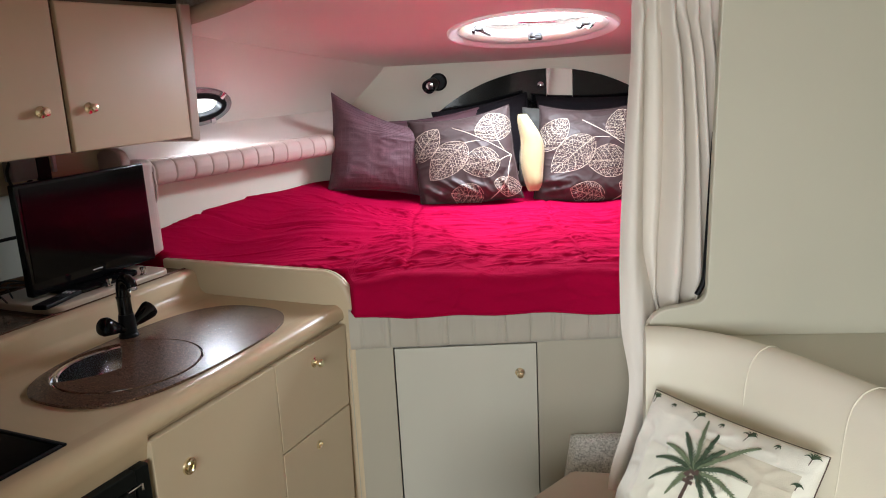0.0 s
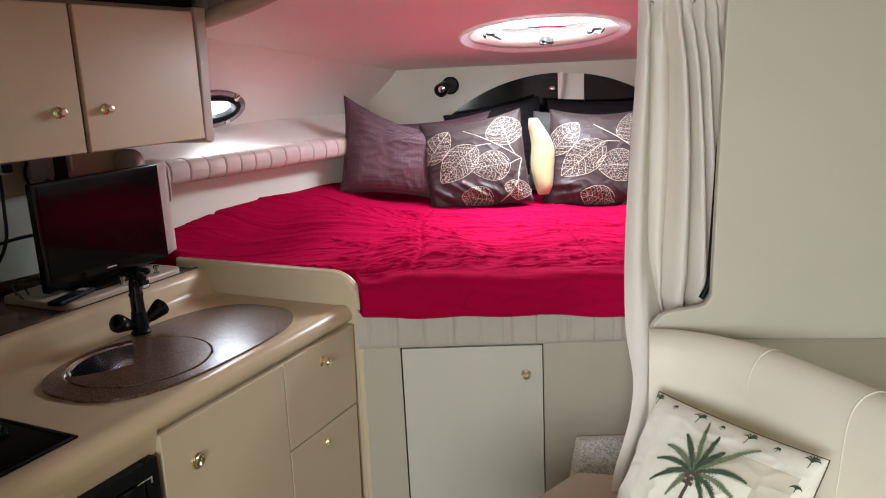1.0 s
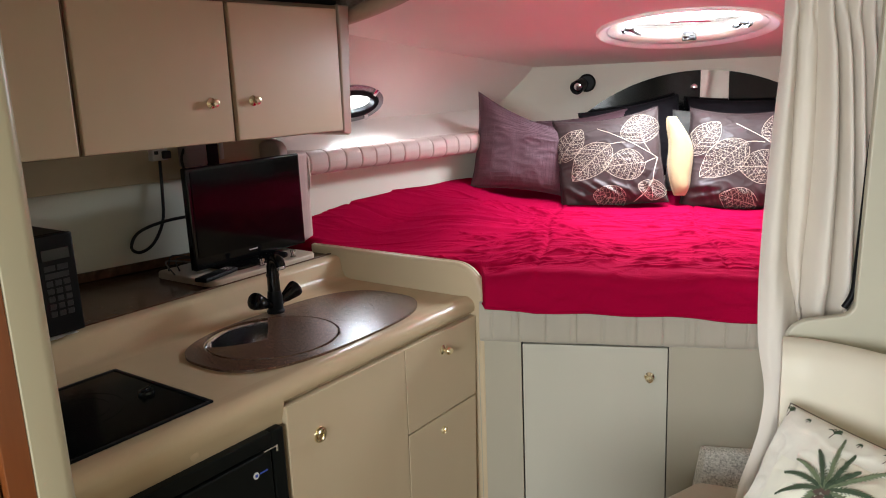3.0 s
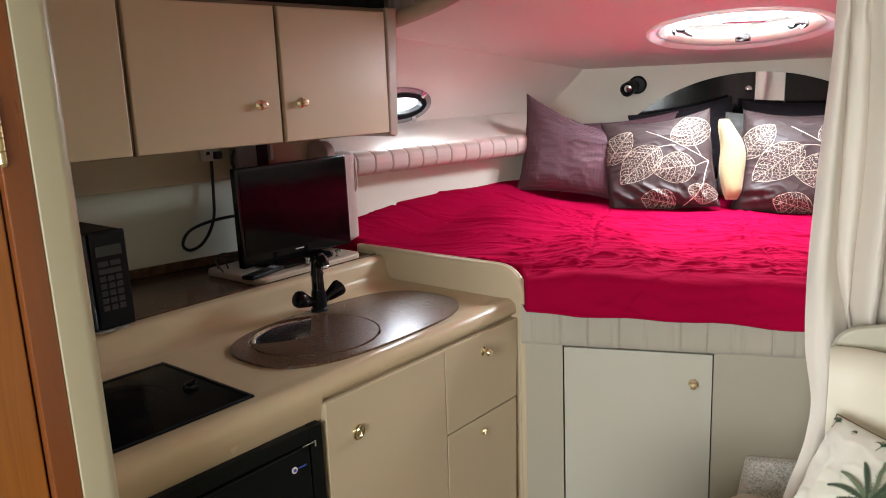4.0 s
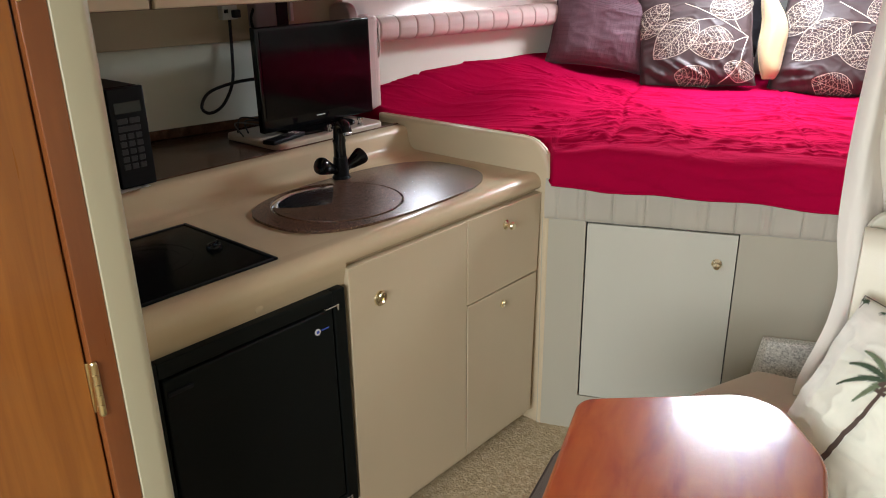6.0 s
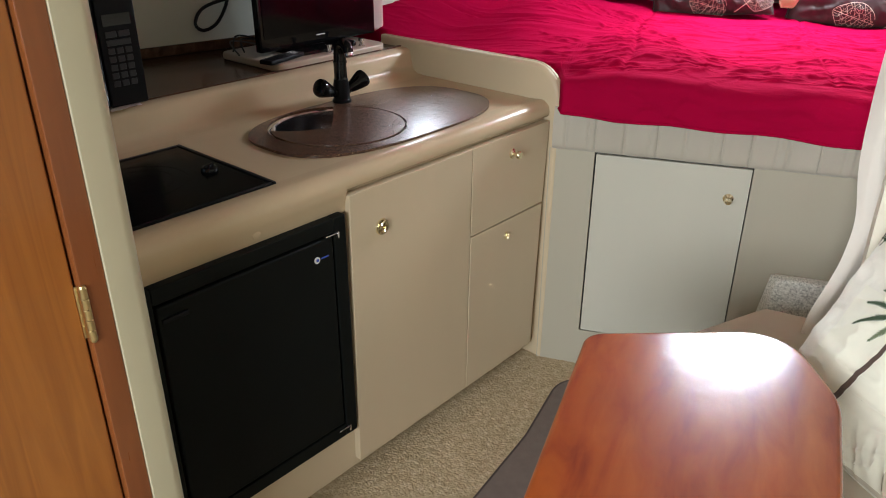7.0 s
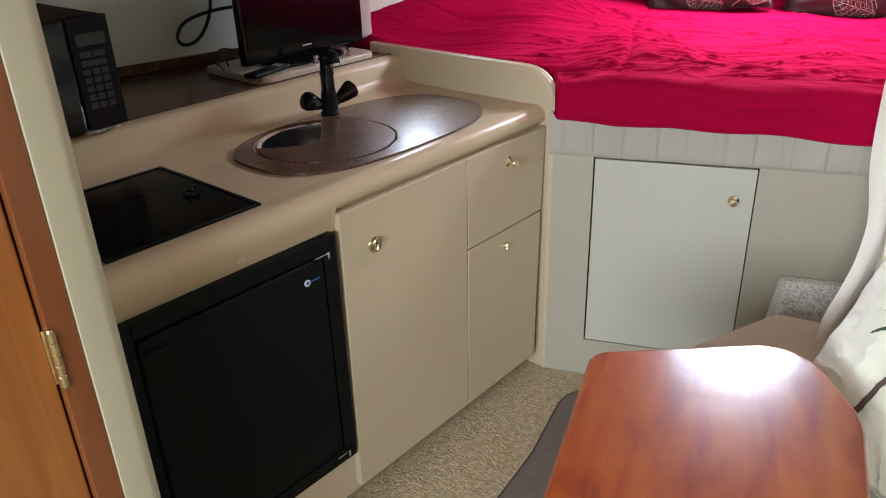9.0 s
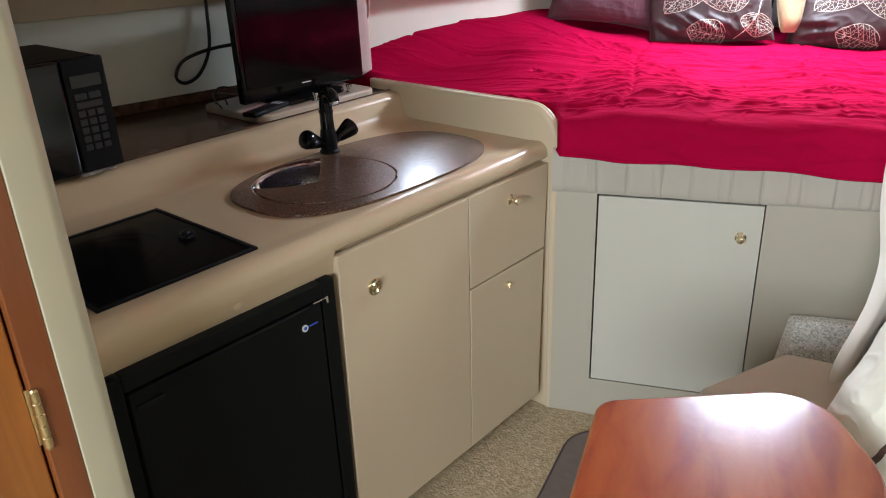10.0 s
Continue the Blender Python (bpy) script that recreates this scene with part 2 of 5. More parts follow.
def glow(name, col, strength):
    m = bpy.data.materials.new(name)
    m.use_nodes = True
    nt = m.node_tree
    e = nt.nodes.new("ShaderNodeEmission")
    e.inputs[0].default_value, e.inputs[1].default_value = (*col, 1), strength
    nt.links.new(e.outputs[0], nt.nodes["Material Output"].inputs[0])
    return m


SKYGLOW = glow("overcast_sky", (1.0, 0.99, 0.98), 4.0)

# ---- geometry helpers ----
def obj(name, bm, material, parent=None, m=None, label="", sharp=35):
    me = bpy.data.meshes.new(name)
    bm.normal_update()
    bm.to_mesh(me)
    bm.free()
    me.shade_smooth()
    me.set_sharp_from_angle(angle=radians(sharp))
    if sharp < 50:
        for p in me.polygons:
            if p.area > 0.0012:
                p.use_smooth = False
    for mm in (material if isinstance(material, (list, tuple)) else [material]):
        me.materials.append(mm)
    ob = new(name, me)
    if parent is not None:
        ob.parent = parent
    if m is not None:
        ob.matrix_local = m
    if label:
        ob["label"] = label
    return ob


def part(name, bm, material, parent, label="", sharp=35):
    return obj(name, bm, material, parent, None, label, sharp)


def thing(name, m, label, category, group="", kind=""):
    ob = new(name)
    ob.empty_display_size = 0.05
    ob.matrix_world = m
    return tagged(ob, label, category, group, kind)


def box(x0, x1, y0, y1, z0, z1, bev=0.0, seg=2, bm=None):
    b = bmesh.new()
    bmesh.ops.create_cube(b, size=1)
    for v in b.verts:
        v.co = Vector((x0 + (v.co.x + 0.5) * (x1 - x0), y0 + (v.co.y + 0.5) * (y1 - y0), z0 + (v.co.z + 0.5) * (z1 - z0)))
    if bev:
        bmesh.ops.bevel(b, geom=b.edges[:], offset=bev, segments=seg, profile=0.5, affect="EDGES")
    if bm is None:
        return b
    join(bm, b)
    return bm


def join(bm, other, m=None):
    if m is not None:
        other.transform(m)
    base = [bm.verts.new(v.co) for v in other.verts]
    other.verts.index_update()
    for fc in other.faces:
        try:
            nf = bm.faces.new([base[v.index] for v in fc.verts])
            nf.material_index = fc.material_index
        except ValueError:
            pass
    other.free()
    return bm


def rounded(corners, seg=6):
    """Outline from (x, y, radius) corners."""
    out = []
    k = len(corners)
    for i, (x, y, r) in enumerate(corners):
        p, a, c = Vector((x, y)), Vector(corners[i - 1][:2]), Vector(corners[(i + 1) % k][:2])
        if r <= 0:
            out.append(p)
            continue
        d1, d2 = (a - p).normalized(), (c - p).normalized()
        ang = d1.angle(d2)
        cut = min(r / math.tan(ang / 2), (a - p).length * 0.49, (c - p).length * 0.49)
        rr = cut * math.tan(ang / 2)
        mid = p + (d1 + d2).normalized() * (rr / math.sin(ang / 2))
        s, e = p + d1 * cut - mid, p + d2 * cut - mid
        tot = s.angle_signed(e)
        for j in range(seg + 1):
            q = s.copy()
            q.rotate(Matrix.Rotation(-tot * j / seg, 2))
            out.append(mid + q)
    return out


def slab(outline, z0, z1, bev=0.0, seg=2):
    """A flat outline in x, y drawn up from z0 to z1."""
    b = bmesh.new()
    vs = [b.verts.new((p[0], p[1], z0)) for p in outline]
    fc = b.faces.new(vs)
    r = bmesh.ops.extrude_face_region(b, geom=[fc])
    for v in r["geom"]:
        if isinstance(v, bmesh.types.BMVert):
            v.co.z = z1
    bmesh.ops.recalc_face_normals(b, faces=b.faces[:])
    if bev:
        es = [e for e in b.edges if abs(e.verts[0].co.z - e.verts[1].co.z) < 1e-6]
        bmesh.ops.bevel(b, geom=es, offset=bev, segments=seg, profile=0.5, affect="EDGES", clamp_overlap=True)
    return b


def tube(path, r, n=10, cap=True):
    b = bmesh.new()
    pts = [Vector(p) for p in path]
    rs = r if isinstance(r, (list, tuple)) else [r] * len(pts)
    rings = []
    up = Vector((0, 0, 1))
    for i, p in enumerate(pts):
        t = (pts[min(i + 1, len(pts) - 1)] - pts[max(i - 1, 0)]).normalized()
        a = t.cross(up if abs(t.dot(up)) < 0.95 else Vector((1, 0, 0))).normalized()
        if rings and a.dot(last) < 0:
            a = -a
        last = a
        c = t.cross(a)
        rings.append([b.verts.new(p + (a * math.cos(2 * math.pi * j / n) + c * math.sin(2 * math.pi * j / n)) * rs[i]) for j in range(n)])
    for q, w in zip(rings, rings[1:]):
        for j in range(n):
            b.faces.new((q[j], q[(j + 1) % n], w[(j + 1) % n], w[j]))
    if cap:
        b.faces.new(rings[0][::-1])
        b.faces.new(rings[-1])
    bmesh.ops.recalc_face_normals(b, faces=b.faces[:])
    return b


def smooth_path(pts, k=8):
    pts = [Vector(p) for p in pts]
    out = []
    for i in range(len(pts) - 1):
        p0, p1, p2, p3 = pts[max(i - 1, 0)], pts[i], pts[i + 1], pts[min(i + 2, len(pts) - 1)]
        for j in range(k):
            t = j / k
            out.append(0.5 * ((2 * p1) + (p2 - p0) * t + (2 * p0 - 5 * p1 + 4 * p2 - p3) * t * t + (3 * p1 - p0 - 3 * p2 + p3) * t ** 3))
    return out + [pts[-1]]


def lathe(profile, n=24):
    """Turned about z from (radius, height) pairs."""
    b = bmesh.new()
    rings = []
    for r, z in profile:
        rings.append([b.verts.new((r * math.cos(2 * math.pi * j / n), r * math.sin(2 * math.pi * j / n), z)) for j in range(n)] if r > 1e-5 else [b.verts.new((0, 0, z))])
    for q, w in zip(rings, rings[1:]):
        for j in range(n):
            vs = [q[j % len(q)], q[(j + 1) % len(q)], w[(j + 1) % len(w)], w[j % len(w)]]
            vs = list(dict.fromkeys(vs))
            if len(vs) > 2:
                b.faces.new(vs)
    bmesh.ops.recalc_face_normals(b, faces=b.faces[:])
    return b


def grid(nu, nv, fn, thick=0.0):
    b = bmesh.new()
    vs = [[b.verts.new(fn(i / nu, j / nv)) for j in range(nv + 1)] for i in range(nu + 1)]
    for i in range(nu):
        for j in range(nv):
            b.faces.new((vs[i][j], vs[i + 1][j], vs[i + 1][j + 1], vs[i][j + 1]))
    if thick:
        b.normal_update()
        bmesh.ops.solidify(b, geom=b.faces[:], thickness=thick)
    return b


def moved(b, m):
    b.transform(m)
    return b


def sweep(profile, path, closed=False):
    """A profile of (out, up) points carried along a path in plan; out is to the path's right."""
    b = bmesh.new()
    pts = [Vector(p) for p in path]
    rings = []
    for i, p in enumerate(pts):
        t = pts[min(i + 1, len(pts) - 1)] - pts[max(i - 1, 0)]
        t = Vector((t.x, t.y, 0)).normalized()
        side = Vector((t.y, -t.x, 0))
        rings.append([b.verts.new(p + side * o + Vector((0, 0, h))) for o, h in profile])
    k = len(profile)
    for q, w in zip(rings, rings[1:]):
        for j in range(k):
            b.faces.new((q[j], q[(j + 1) % k], w[(j + 1) % k], w[j]))
    b.faces.new(rings[0][::-1])
    b.faces.new(rings[-1])
    bmesh.ops.recalc_face_normals(b, faces=b.faces[:])
    return b


# ---- plan ----
# galley front lies in x = 0 and runs along y; the berth's bulkhead is turned by 23.4 degrees
BERTH = pose(0.128, 0.853, 0, 0, 0, 23.39)
UP_Z = pose(0, 0, 0, 90, 0, 0)      # outline x, y -> x, z, depth towards -y
UP_X = pose(0, 0, 0, 90, 0, 90)     # outline x, y -> y, z, depth towards +x
HULL_A, HULL_B = Vector((-1.19, -0.35)), Vector((-0.66, 2.52))


def ceil_z(u, off):
    return 1.742 - 0.16 * (off - 1.014)


# ---- structure ----
tagged(obj("floor", box(-0.6, 2.55, -3.2, 1.4, -0.06, 0.0), CARPET), "beige cut-pile carpet on the cabin floor", "floor", kind="structure")
rc2 = random.Random(12)


def tuft(a, b):
    x, y = -0.07 + 0.72 * a, -0.63 + 1.48 * b
    clump = 0.5 + 0.5 * noise.noise((x * 150, y * 150, 1))
    return Vector((x + rc2.uniform(-0.0012, 0.0012), y + rc2.uniform(-0.0012, 0.0012), 0.0015 + 0.0036 * rc2.random() + 0.0010 * clump))


tagged(obj("carpet", grid(300, 610, tuft), CARPET, sharp=180), "beige cut-pile carpet with worn, mottled tufts", "carpet", kind="stuff")
dirv = (HULL_B - HULL_A).normalized()


def hull_x(y):
    return HULL_A.x + (HULL_B.x - HULL_A.x) * (y - HULL_A.y) / (HULL_B.y - HULL_A.y)


def crease_z(y):
    off = (hull_x(y) - 0.128) * -0.397 + (y - 0.853) * 0.918
    return ceil_z(0, off)


def lean(y, z):
    """How far the upper side lies outboard of the hull line at that height."""
    t = min(1, max(0, (z - 1.425) / (crease_z(y) - 1.425)))
    return 0.17 * (1 - t) ** 1.15


PORT = Vector((hull_x(1.365) - lean(1.365, 1.503), 1.365, 1.503))


def plate_with_hole(outer, hole, depth):
    b = bmesh.new()
    for zz in (0.0, depth):
        es = []
        for loop in (outer, hole):
            vs = [b.verts.new((p[0], p[1], zz)) for p in loop]
            es += [b.edges.new((vs[i], vs[(i + 1) % len(vs)])) for i in range(len(vs))]
        bmesh.ops.triangle_fill(b, use_beauty=True, use_dissolve=False, edges=es)
    b.verts.ensure_lookup_table()
    nn = len(outer) + len(hole)
    for base, count in ((0, len(outer)), (len(outer), len(hole))):
        for i in range(count):
            a, c = base + i, base + (i + 1) % count
            b.faces.new((b.verts[a], b.verts[c], b.verts[nn + c], b.verts[nn + a]))
    bmesh.ops.recalc_face_normals(b, faces=b.faces[:])
    return b


hb = bmesh.new()
box(-0.05, 0.0, -0.75, 2.7, 0.0, 1.328, bm=hb)
for v in hb.verts:
    v.co.x += hull_x(v.co.y)
tagged(obj("wall_port", hb, HULL), "off-white vinyl-lined hull side beside the berth", "wall", kind="structure")
ub = bmesh.new()
NY, NZ = 300, 60
rows = []
for i in range(NY + 1):
    y = -0.75 + 3.45 * i / NY
    top = crease_z(y) + 0.05
    row = [(-0.07 + 0.24 * j / 8, 1.322 + 0.103 * (j / 8) ** 1.3) for j in range(8)]
    row += [(lean(y, z), z) for z in [1.425 + (top - 1.425) * j / NZ for j in range(NZ + 1)]] + [(0.0, 2.05)]
    rows.append([ub.verts.new((hull_x(y) - d, y, z)) for d, z in row])
for i in range(NY):
    for j in range(len(rows[0]) - 1):
        q = (rows[i][j], rows[i + 1][j], rows[i + 1][j + 1], rows[i][j + 1])
        c = (q[0].co + q[2].co) / 2
        if j < 8 and c.y < 0.84:
            continue
        if ((c.y - PORT.y) / 0.150) ** 2 + ((c.z - PORT.z) / 0.058) ** 2 > 1:
            ub.faces.new(q)
tagged(obj("wall_port_upper", ub, HEADLINER, sharp=30), "sloping white vinyl side below the berth ceiling with an oval porthole", "wall", kind="structure")

# berth ceiling with the round hatch opening, in berth coordinates
hin = BERTH.inverted() @ HATCH
hu, ho = hin.x, hin.y
HR = 0.262
BEAM = [(-2.2, 0.62), (-0.9, 0.60), (-0.72, 0.56), (-0.60, 0.475), (-0.50, 0.385), (-0.385, 0.264), (-0.25, 0.09), (-0.1, -0.10), (0.12, -0.30), (0.5, -0.44), (1.0, -0.48), (2.8, -0.48)]
BEAM = [(p.x, p.y) for p in smooth_path([(x, y, 0) for x, y in BEAM], 5)]
cb = plate_with_hole(BEAM + [(2.8, 1.9), (-2.2, 1.9)], [(hu + (HR + 0.05) * math.cos(2 * math.pi * i / 64), ho + (HR + 0.05) * math.sin(2 * math.pi * i / 64)) for i in range(64)], 0.10)
for v in cb.verts:
    v.co.z += ceil_z(v.co.x, v.co.y)
tagged(obj("ceiling", cb, HEADLINER, m=BERTH), "white vinyl headliner over the berth with a round hatch", "ceiling", kind="structure")
beam = tube([(x, y, ceil_z(x, y) + 0.012) for x, y in BEAM], 0.030, 12)
tagged(obj("trim_ceiling", beam, TRIMC, m=BERTH, sharp=60), "beige padded moulding along the berth ceiling's edge", "trim", kind="structure")
fascia = bmesh.new()
fr2 = [(fascia.verts.new((x, y, ceil_z(x, y) + 0.02)), fascia.verts.new((x, y, 2.03))) for x, y in BEAM]
for q, w in zip(fr2, fr2[1:]):
    fascia.faces.new((q[0], w[0], w[1], q[1]))
bmesh.ops.solidify(fascia, geom=fascia.faces[:], thickness=0.01)
tagged(obj("trim_fascia", fascia, TRIMC, m=BERTH), "beige upstand between the two ceilings", "trim", kind="structure")
tagged(obj("ceiling_cabin", box(-1.4, 3.0, -3.3, 1.9, 2.02, 2.08), HEADLINER), "white vinyl headliner over the main cabin", "ceiling", kind="structure")
# berth end wall with the arched mirror, and the starboard side
tagged(obj("wall_fore", box(-1.2, 2.6, 1.75, 1.80, 0.0, 1.9), HULL, m=BERTH), "off-white vinyl wall at the head of the berth", "wall", kind="structure")
tagged(obj("wall_starboard", moved(box(0, 0.05, -3.4, 3.0, 0, 2.05), pose(2.15, -0.2, 0, 0, 0, 10)), HULL), "off-white vinyl hull side behind the settee", "wall", kind="structure")
ab = bmesh.new()
box(-0.5, 0.50, -3.3, -3.25, 0, 2.1, bm=ab)
box(2.10, 3.0, -3.3, -3.25, 0, 2.1, bm=ab)
box(0.50, 2.10, -3.3, -3.25, 1.95, 2.1, bm=ab)
tagged(obj("wall_aft", ab, PANEL), "cream laminate wall round the companionway", "wall", kind="structure")

# bulkhead under the berth
bb = bmesh.new()
box(-0.135, 0.003, 0.0, 0.02, 0.0, 0.765, bm=bb)
box(0.455, 1.8, 0.0, 0.02, 0.0, 0.765, bm=bb)
box(0.003, 0.455, 0.0, 0.02, 0.0, 0.137, bm=bb)
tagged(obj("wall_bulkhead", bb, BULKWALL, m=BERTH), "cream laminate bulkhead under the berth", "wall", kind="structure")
# near-black sheet paints the locker's inner shade into the gaps round its door
tagged(obj("locker_shade_sheet", box(-0.02, 0.48, 0.022, 0.03, 0.1, 0.765), DARK, m=BERTH), "near-black sheet standing in for the shade behind the locker door", "recess", kind="structure")
tagged(obj("berth_platform", slab([(-0.12, 0.032), (2.2, 0.032), (2.2, 1.74), (-0.15, 1.74), (-0.98, 0.46), (-0.12, 0.085)], 0.70, 0.763), BULK, m=BERTH), "cream laminate berth platform", "platform", kind="structure")


def knob(parent, p, axis, r=0.012):
    """A small turned brass knob on a rose, pointing along axis."""
    k = lathe([(0, 0), (r * 1.25, 0), (r * 1.3, 0.002), (r * 0.9, 0.005), (r * 0.45, 0.008), (r * 0.45, 0.014), (r * 0.95, 0.019), (r * 1.05, 0.024), (r * 0.8, 0.029), (0, 0.031)], 16)
    q = Vector(axis).to_track_quat("Z", "Y").to_matrix().to_4x4()
    return part("knob", moved(k, Matrix.Translation(p) @ q), BRASS, parent, "polished brass knob")


def ring_pull(parent, p, axis, s=1.0):
    """A round brass flush catch with a raised bow."""
    q = Matrix.Translation(p) @ Vector(axis).to_track_quat("Z", "Y").to_matrix().to_4x4()
    b = lathe([(0, 0.002), (0.010 * s, 0.002), (0.012 * s, 0.004), (0.016 * s, 0.004), (0.017 * s, 0.0), (0, 0)], 20)
    join(b, tube([Vector((math.cos(a) * 0.008 * s, math.sin(a) * 0.014 * s, 0.007 + 0.004 * math.sin(a))) for a in [2 * math.pi * i / 14 for i in range(15)]], 0.0025 * s, 6))
    return part("latch", moved(b, q), BRASS, parent, "polished brass catch")


ld = thing("locker_door", BERTH @ pose(0.003, -0.004, 0.14), "cream laminate locker door under the berth, closed", "door")
part("panel", box(0.005, 0.4485, 0.001, 0.016, 0.002, 0.618, 0.002), BULK, ld)
knob(ld, (0.395, -0.000, 0.525), (0, -1, 0), 0.0115)

# ---- galley ----
cabm = pose(0, 0, 0)
gal = thing("galley_cabinet", cabm, "beige laminate galley cabinet base beside the fridge", "cabinet")
part("carcass", box(-0.60, -0.022, -0.613, 0.80, 0.05, 0.80), LAMINATE, gal)
part("plinth", box(-0.60, -0.06, -0.56, 0.80, 0.0, 0.05), LAMINATE, gal)


def front(y00, y01, y10, y11, z0, z1):
    """A cabinet front whose sides lean: its ends in y at the foot, then at the head."""
    b = box(-0.022, 0.0, 0, 1, z0, z1, 0.0022)
    for v in b.verts:
        t = (v.co.z - z0) / (z1 - z0)
        a, c = y00 + (y10 - y00) * t, y01 + (y11 - y01) * t
        e = v.co.y if v.co.y < 0.5 else v.co.y - 1
        v.co.y = (a if v.co.y < 0.5 else c) + e
    return b


d1 = part("door", front(-0.026, 0.4195, -0.015, 0.4325, 0.075, 0.848), LAMINATE, gal)
ring_pull(d1, (0.0, 0.085, 0.738), (1, 0, 0), 1.25)
d2 = part("drawer", front(0.433, 0.783, 0.435, 0.797, 0.589, 0.848), LAMINATE, gal)
knob(d2, (0.0, 0.615, 0.79), (1, 0, 0))
d3 = part("door", front(0.422, 0.762, 0.4325, 0.7825, 0.075, 0.584), LAMINATE, gal)
ring_pull(d3, (0.0, 0.60, 0.535), (1, 0, 0), 0.75)
endo = rounded([(-0.72, 0.0, 0), (0.028, 0.0, 0), (0.034, 1.012, 0.105), (-0.72, 1.012, 0)], 8)
ep = moved(slab(endo, -0.019, 0.019, 0.013, 6), UP_Z)
gp = thing("galley_end_panel", pose(-0.008, 0.8195, 0), "beige moulded end panel of the galley with a rounded top corner", "panel")
part("panel", ep, GELMATTE, gp, sharp=49)
rim = [(p.x - 0.0005, -0.0, p.y - 0.0005) for p in endo if p.y > 0.0 and (p.x > -0.5)]
part("edge_bead", tube([(0.0275, 0.0, 0.02)] + rim + [(-0.70, 0.0, 1.0115)], 0.003, 10), GELMATTE, gp, "raised bead along the rounded edge", sharp=60)

# counter: moulded sheet with bullnose front, cove and raised ledge
nose = [(-0.075, 0.80), (-0.075, 0.903), (-0.055, 0.9045)] + [(-0.038 + 0.033 * math.sin(radians(a)), 0.873 + 0.033 * math.cos(radians(a))) for a in range(0, 91, 10)]
undercut = nose + [(-0.0060, 0.864), (-0.010, 0.859), (-0.024, 0.857), (-0.026, 0.850), (-0.024, 0.840), (-0.024, 0.805), (-0.06, 0.80)]
nose += [(-0.0055, 0.858), (-0.009, 0.846), (-0.0125, 0.835), (-0.015, 0.822), (-0.018, 0.805), (-0.06, 0.80)]
back = [(-0.51, 0.86), (-0.51, 0.903), (-0.545, 0.905), (-0.562, 0.913), (-0.572, 0.93), (-0.580, 0.968), (-0.586, 0.980), (-0.598, 0.985), (-0.625, 0.985), (-0.625, 0.86)]
ct = thing("countertop", pose(0, 0, 0), "glossy beige moulded countertop with a rounded front edge", "countertop")
fe = sweep(nose, [(0, -0.614, 0), (0, -0.016, 0)])
join(fe, sweep(undercut, [(0, -0.016, 0), (0, 0.80, 0)]))
part("front_edge", fe, GELCOAT, ct, "rounded bullnose front edge", sharp=60)
part("backsplash", sweep(back, [(0, -0.614, 0), (0, 0.80, 0)]), GELCOAT, ct, "coved upstand with a raised ledge", sharp=60)
part("worktop", moved(plate_with_hole([(-0.51, -0.614), (-0.075, -0.614), (-0.075, 0.80), (-0.51, 0.80)], [(-0.284 + 0.1845 * math.cos(2 * math.pi * i / 56), 0.207 + 0.1845 * math.sin(2 * math.pi * i / 56)) for i in range(56)], 0.02), pose(0, 0, 0.883)), GELCOAT, ct, sharp=60)
gs = thing("galley_shelf", pose(0, 0, 0), "brown marbled laminate shelf behind the counter", "shelf")
part("board", slab([(-0.632, -0.6), (-0.632, 0.80), (hull_x(0.80), 0.80), (hull_x(-0.6), -0.6)], 0.955, 0.984), LEDGE, gs)
part("lip", box(-0.632, -0.621, -0.6, 0.80, 0.9855, 0.9895, 0.0018), LEDGE, gs, "thin brown lip along the shelf's front")

tb2 = bmesh.new()
box(0.0, 0.014, -0.6, 0.80, 0.985, 1.016, 0.003, bm=tb2)
for v in tb2.verts:
    v.co.x += hull_x(v.co.y)
tagged(obj("trim_shelf", tb2, LEDGE), "brown laminate upstand along the back of the shelf", "trim", kind="structure")

# fridge
fr = thing("fridge", pose(0, 0, 0), "black built-in marine fridge with a flush frame", "fridge")
fb = bmesh.new()
box(-0.02, 0.006, -0.548, -0.523, 0.195, 0.812, 0.003, bm=fb)
box(-0.02, 0.006, -0.072, -0.035, 0.195, 0.812, 0.003, bm=fb)
box(-0.02, 0.006, -0.523, -0.072, 0.777, 0.812, 0.003, bm=fb)
box(-0.02, 0.006, -0.523, -0.072, 0.195, 0.232, 0.003, bm=fb)
part("frame", fb, FRIDGE, fr)
fd = part("door", box(-0.03, 0.008, -0.517, -0.078, 0.238, 0.771, 0.005, 3), FRIDGE, fr)
part("handle", box(0.008, 0.014, -0.512, -0.455, 0.735, 0.746, 0.003), BLACK, fd, "black moulded finger grip")
lb = moved(lathe([(0, 0), (0.008, 0), (0.008, 0.002), (0, 0.002)], 20), Matrix.Translation((0.008, -0.128, 0.728)) @ UP_X)
part("badge", lb, [WHITEP], fd, "round pale badge")
part("badge", box(0.0100, 0.0108, -0.1315, -0.1245, 0.7245, 0.7315, 0.001), BLUE, fd, "blue mark of the badge")
part("badge", box(0.008, 0.0090, -0.116, -0.093, 0.7262, 0.7298, 0.0003), BLUE, fd, "small blue bar")
for z in (0.775, 0.222):
    hg = box(0.004, 0.010, -0.100, -0.062, z - 0.0025, z + 0.001, 0.001)
    box(0.006, 0.013, -0.067, -0.061, z - 0.013, z + 0.004, 0.0015, bm=hg)
    part("hinge", hg, CHROME, fr, "small chrome hinge")

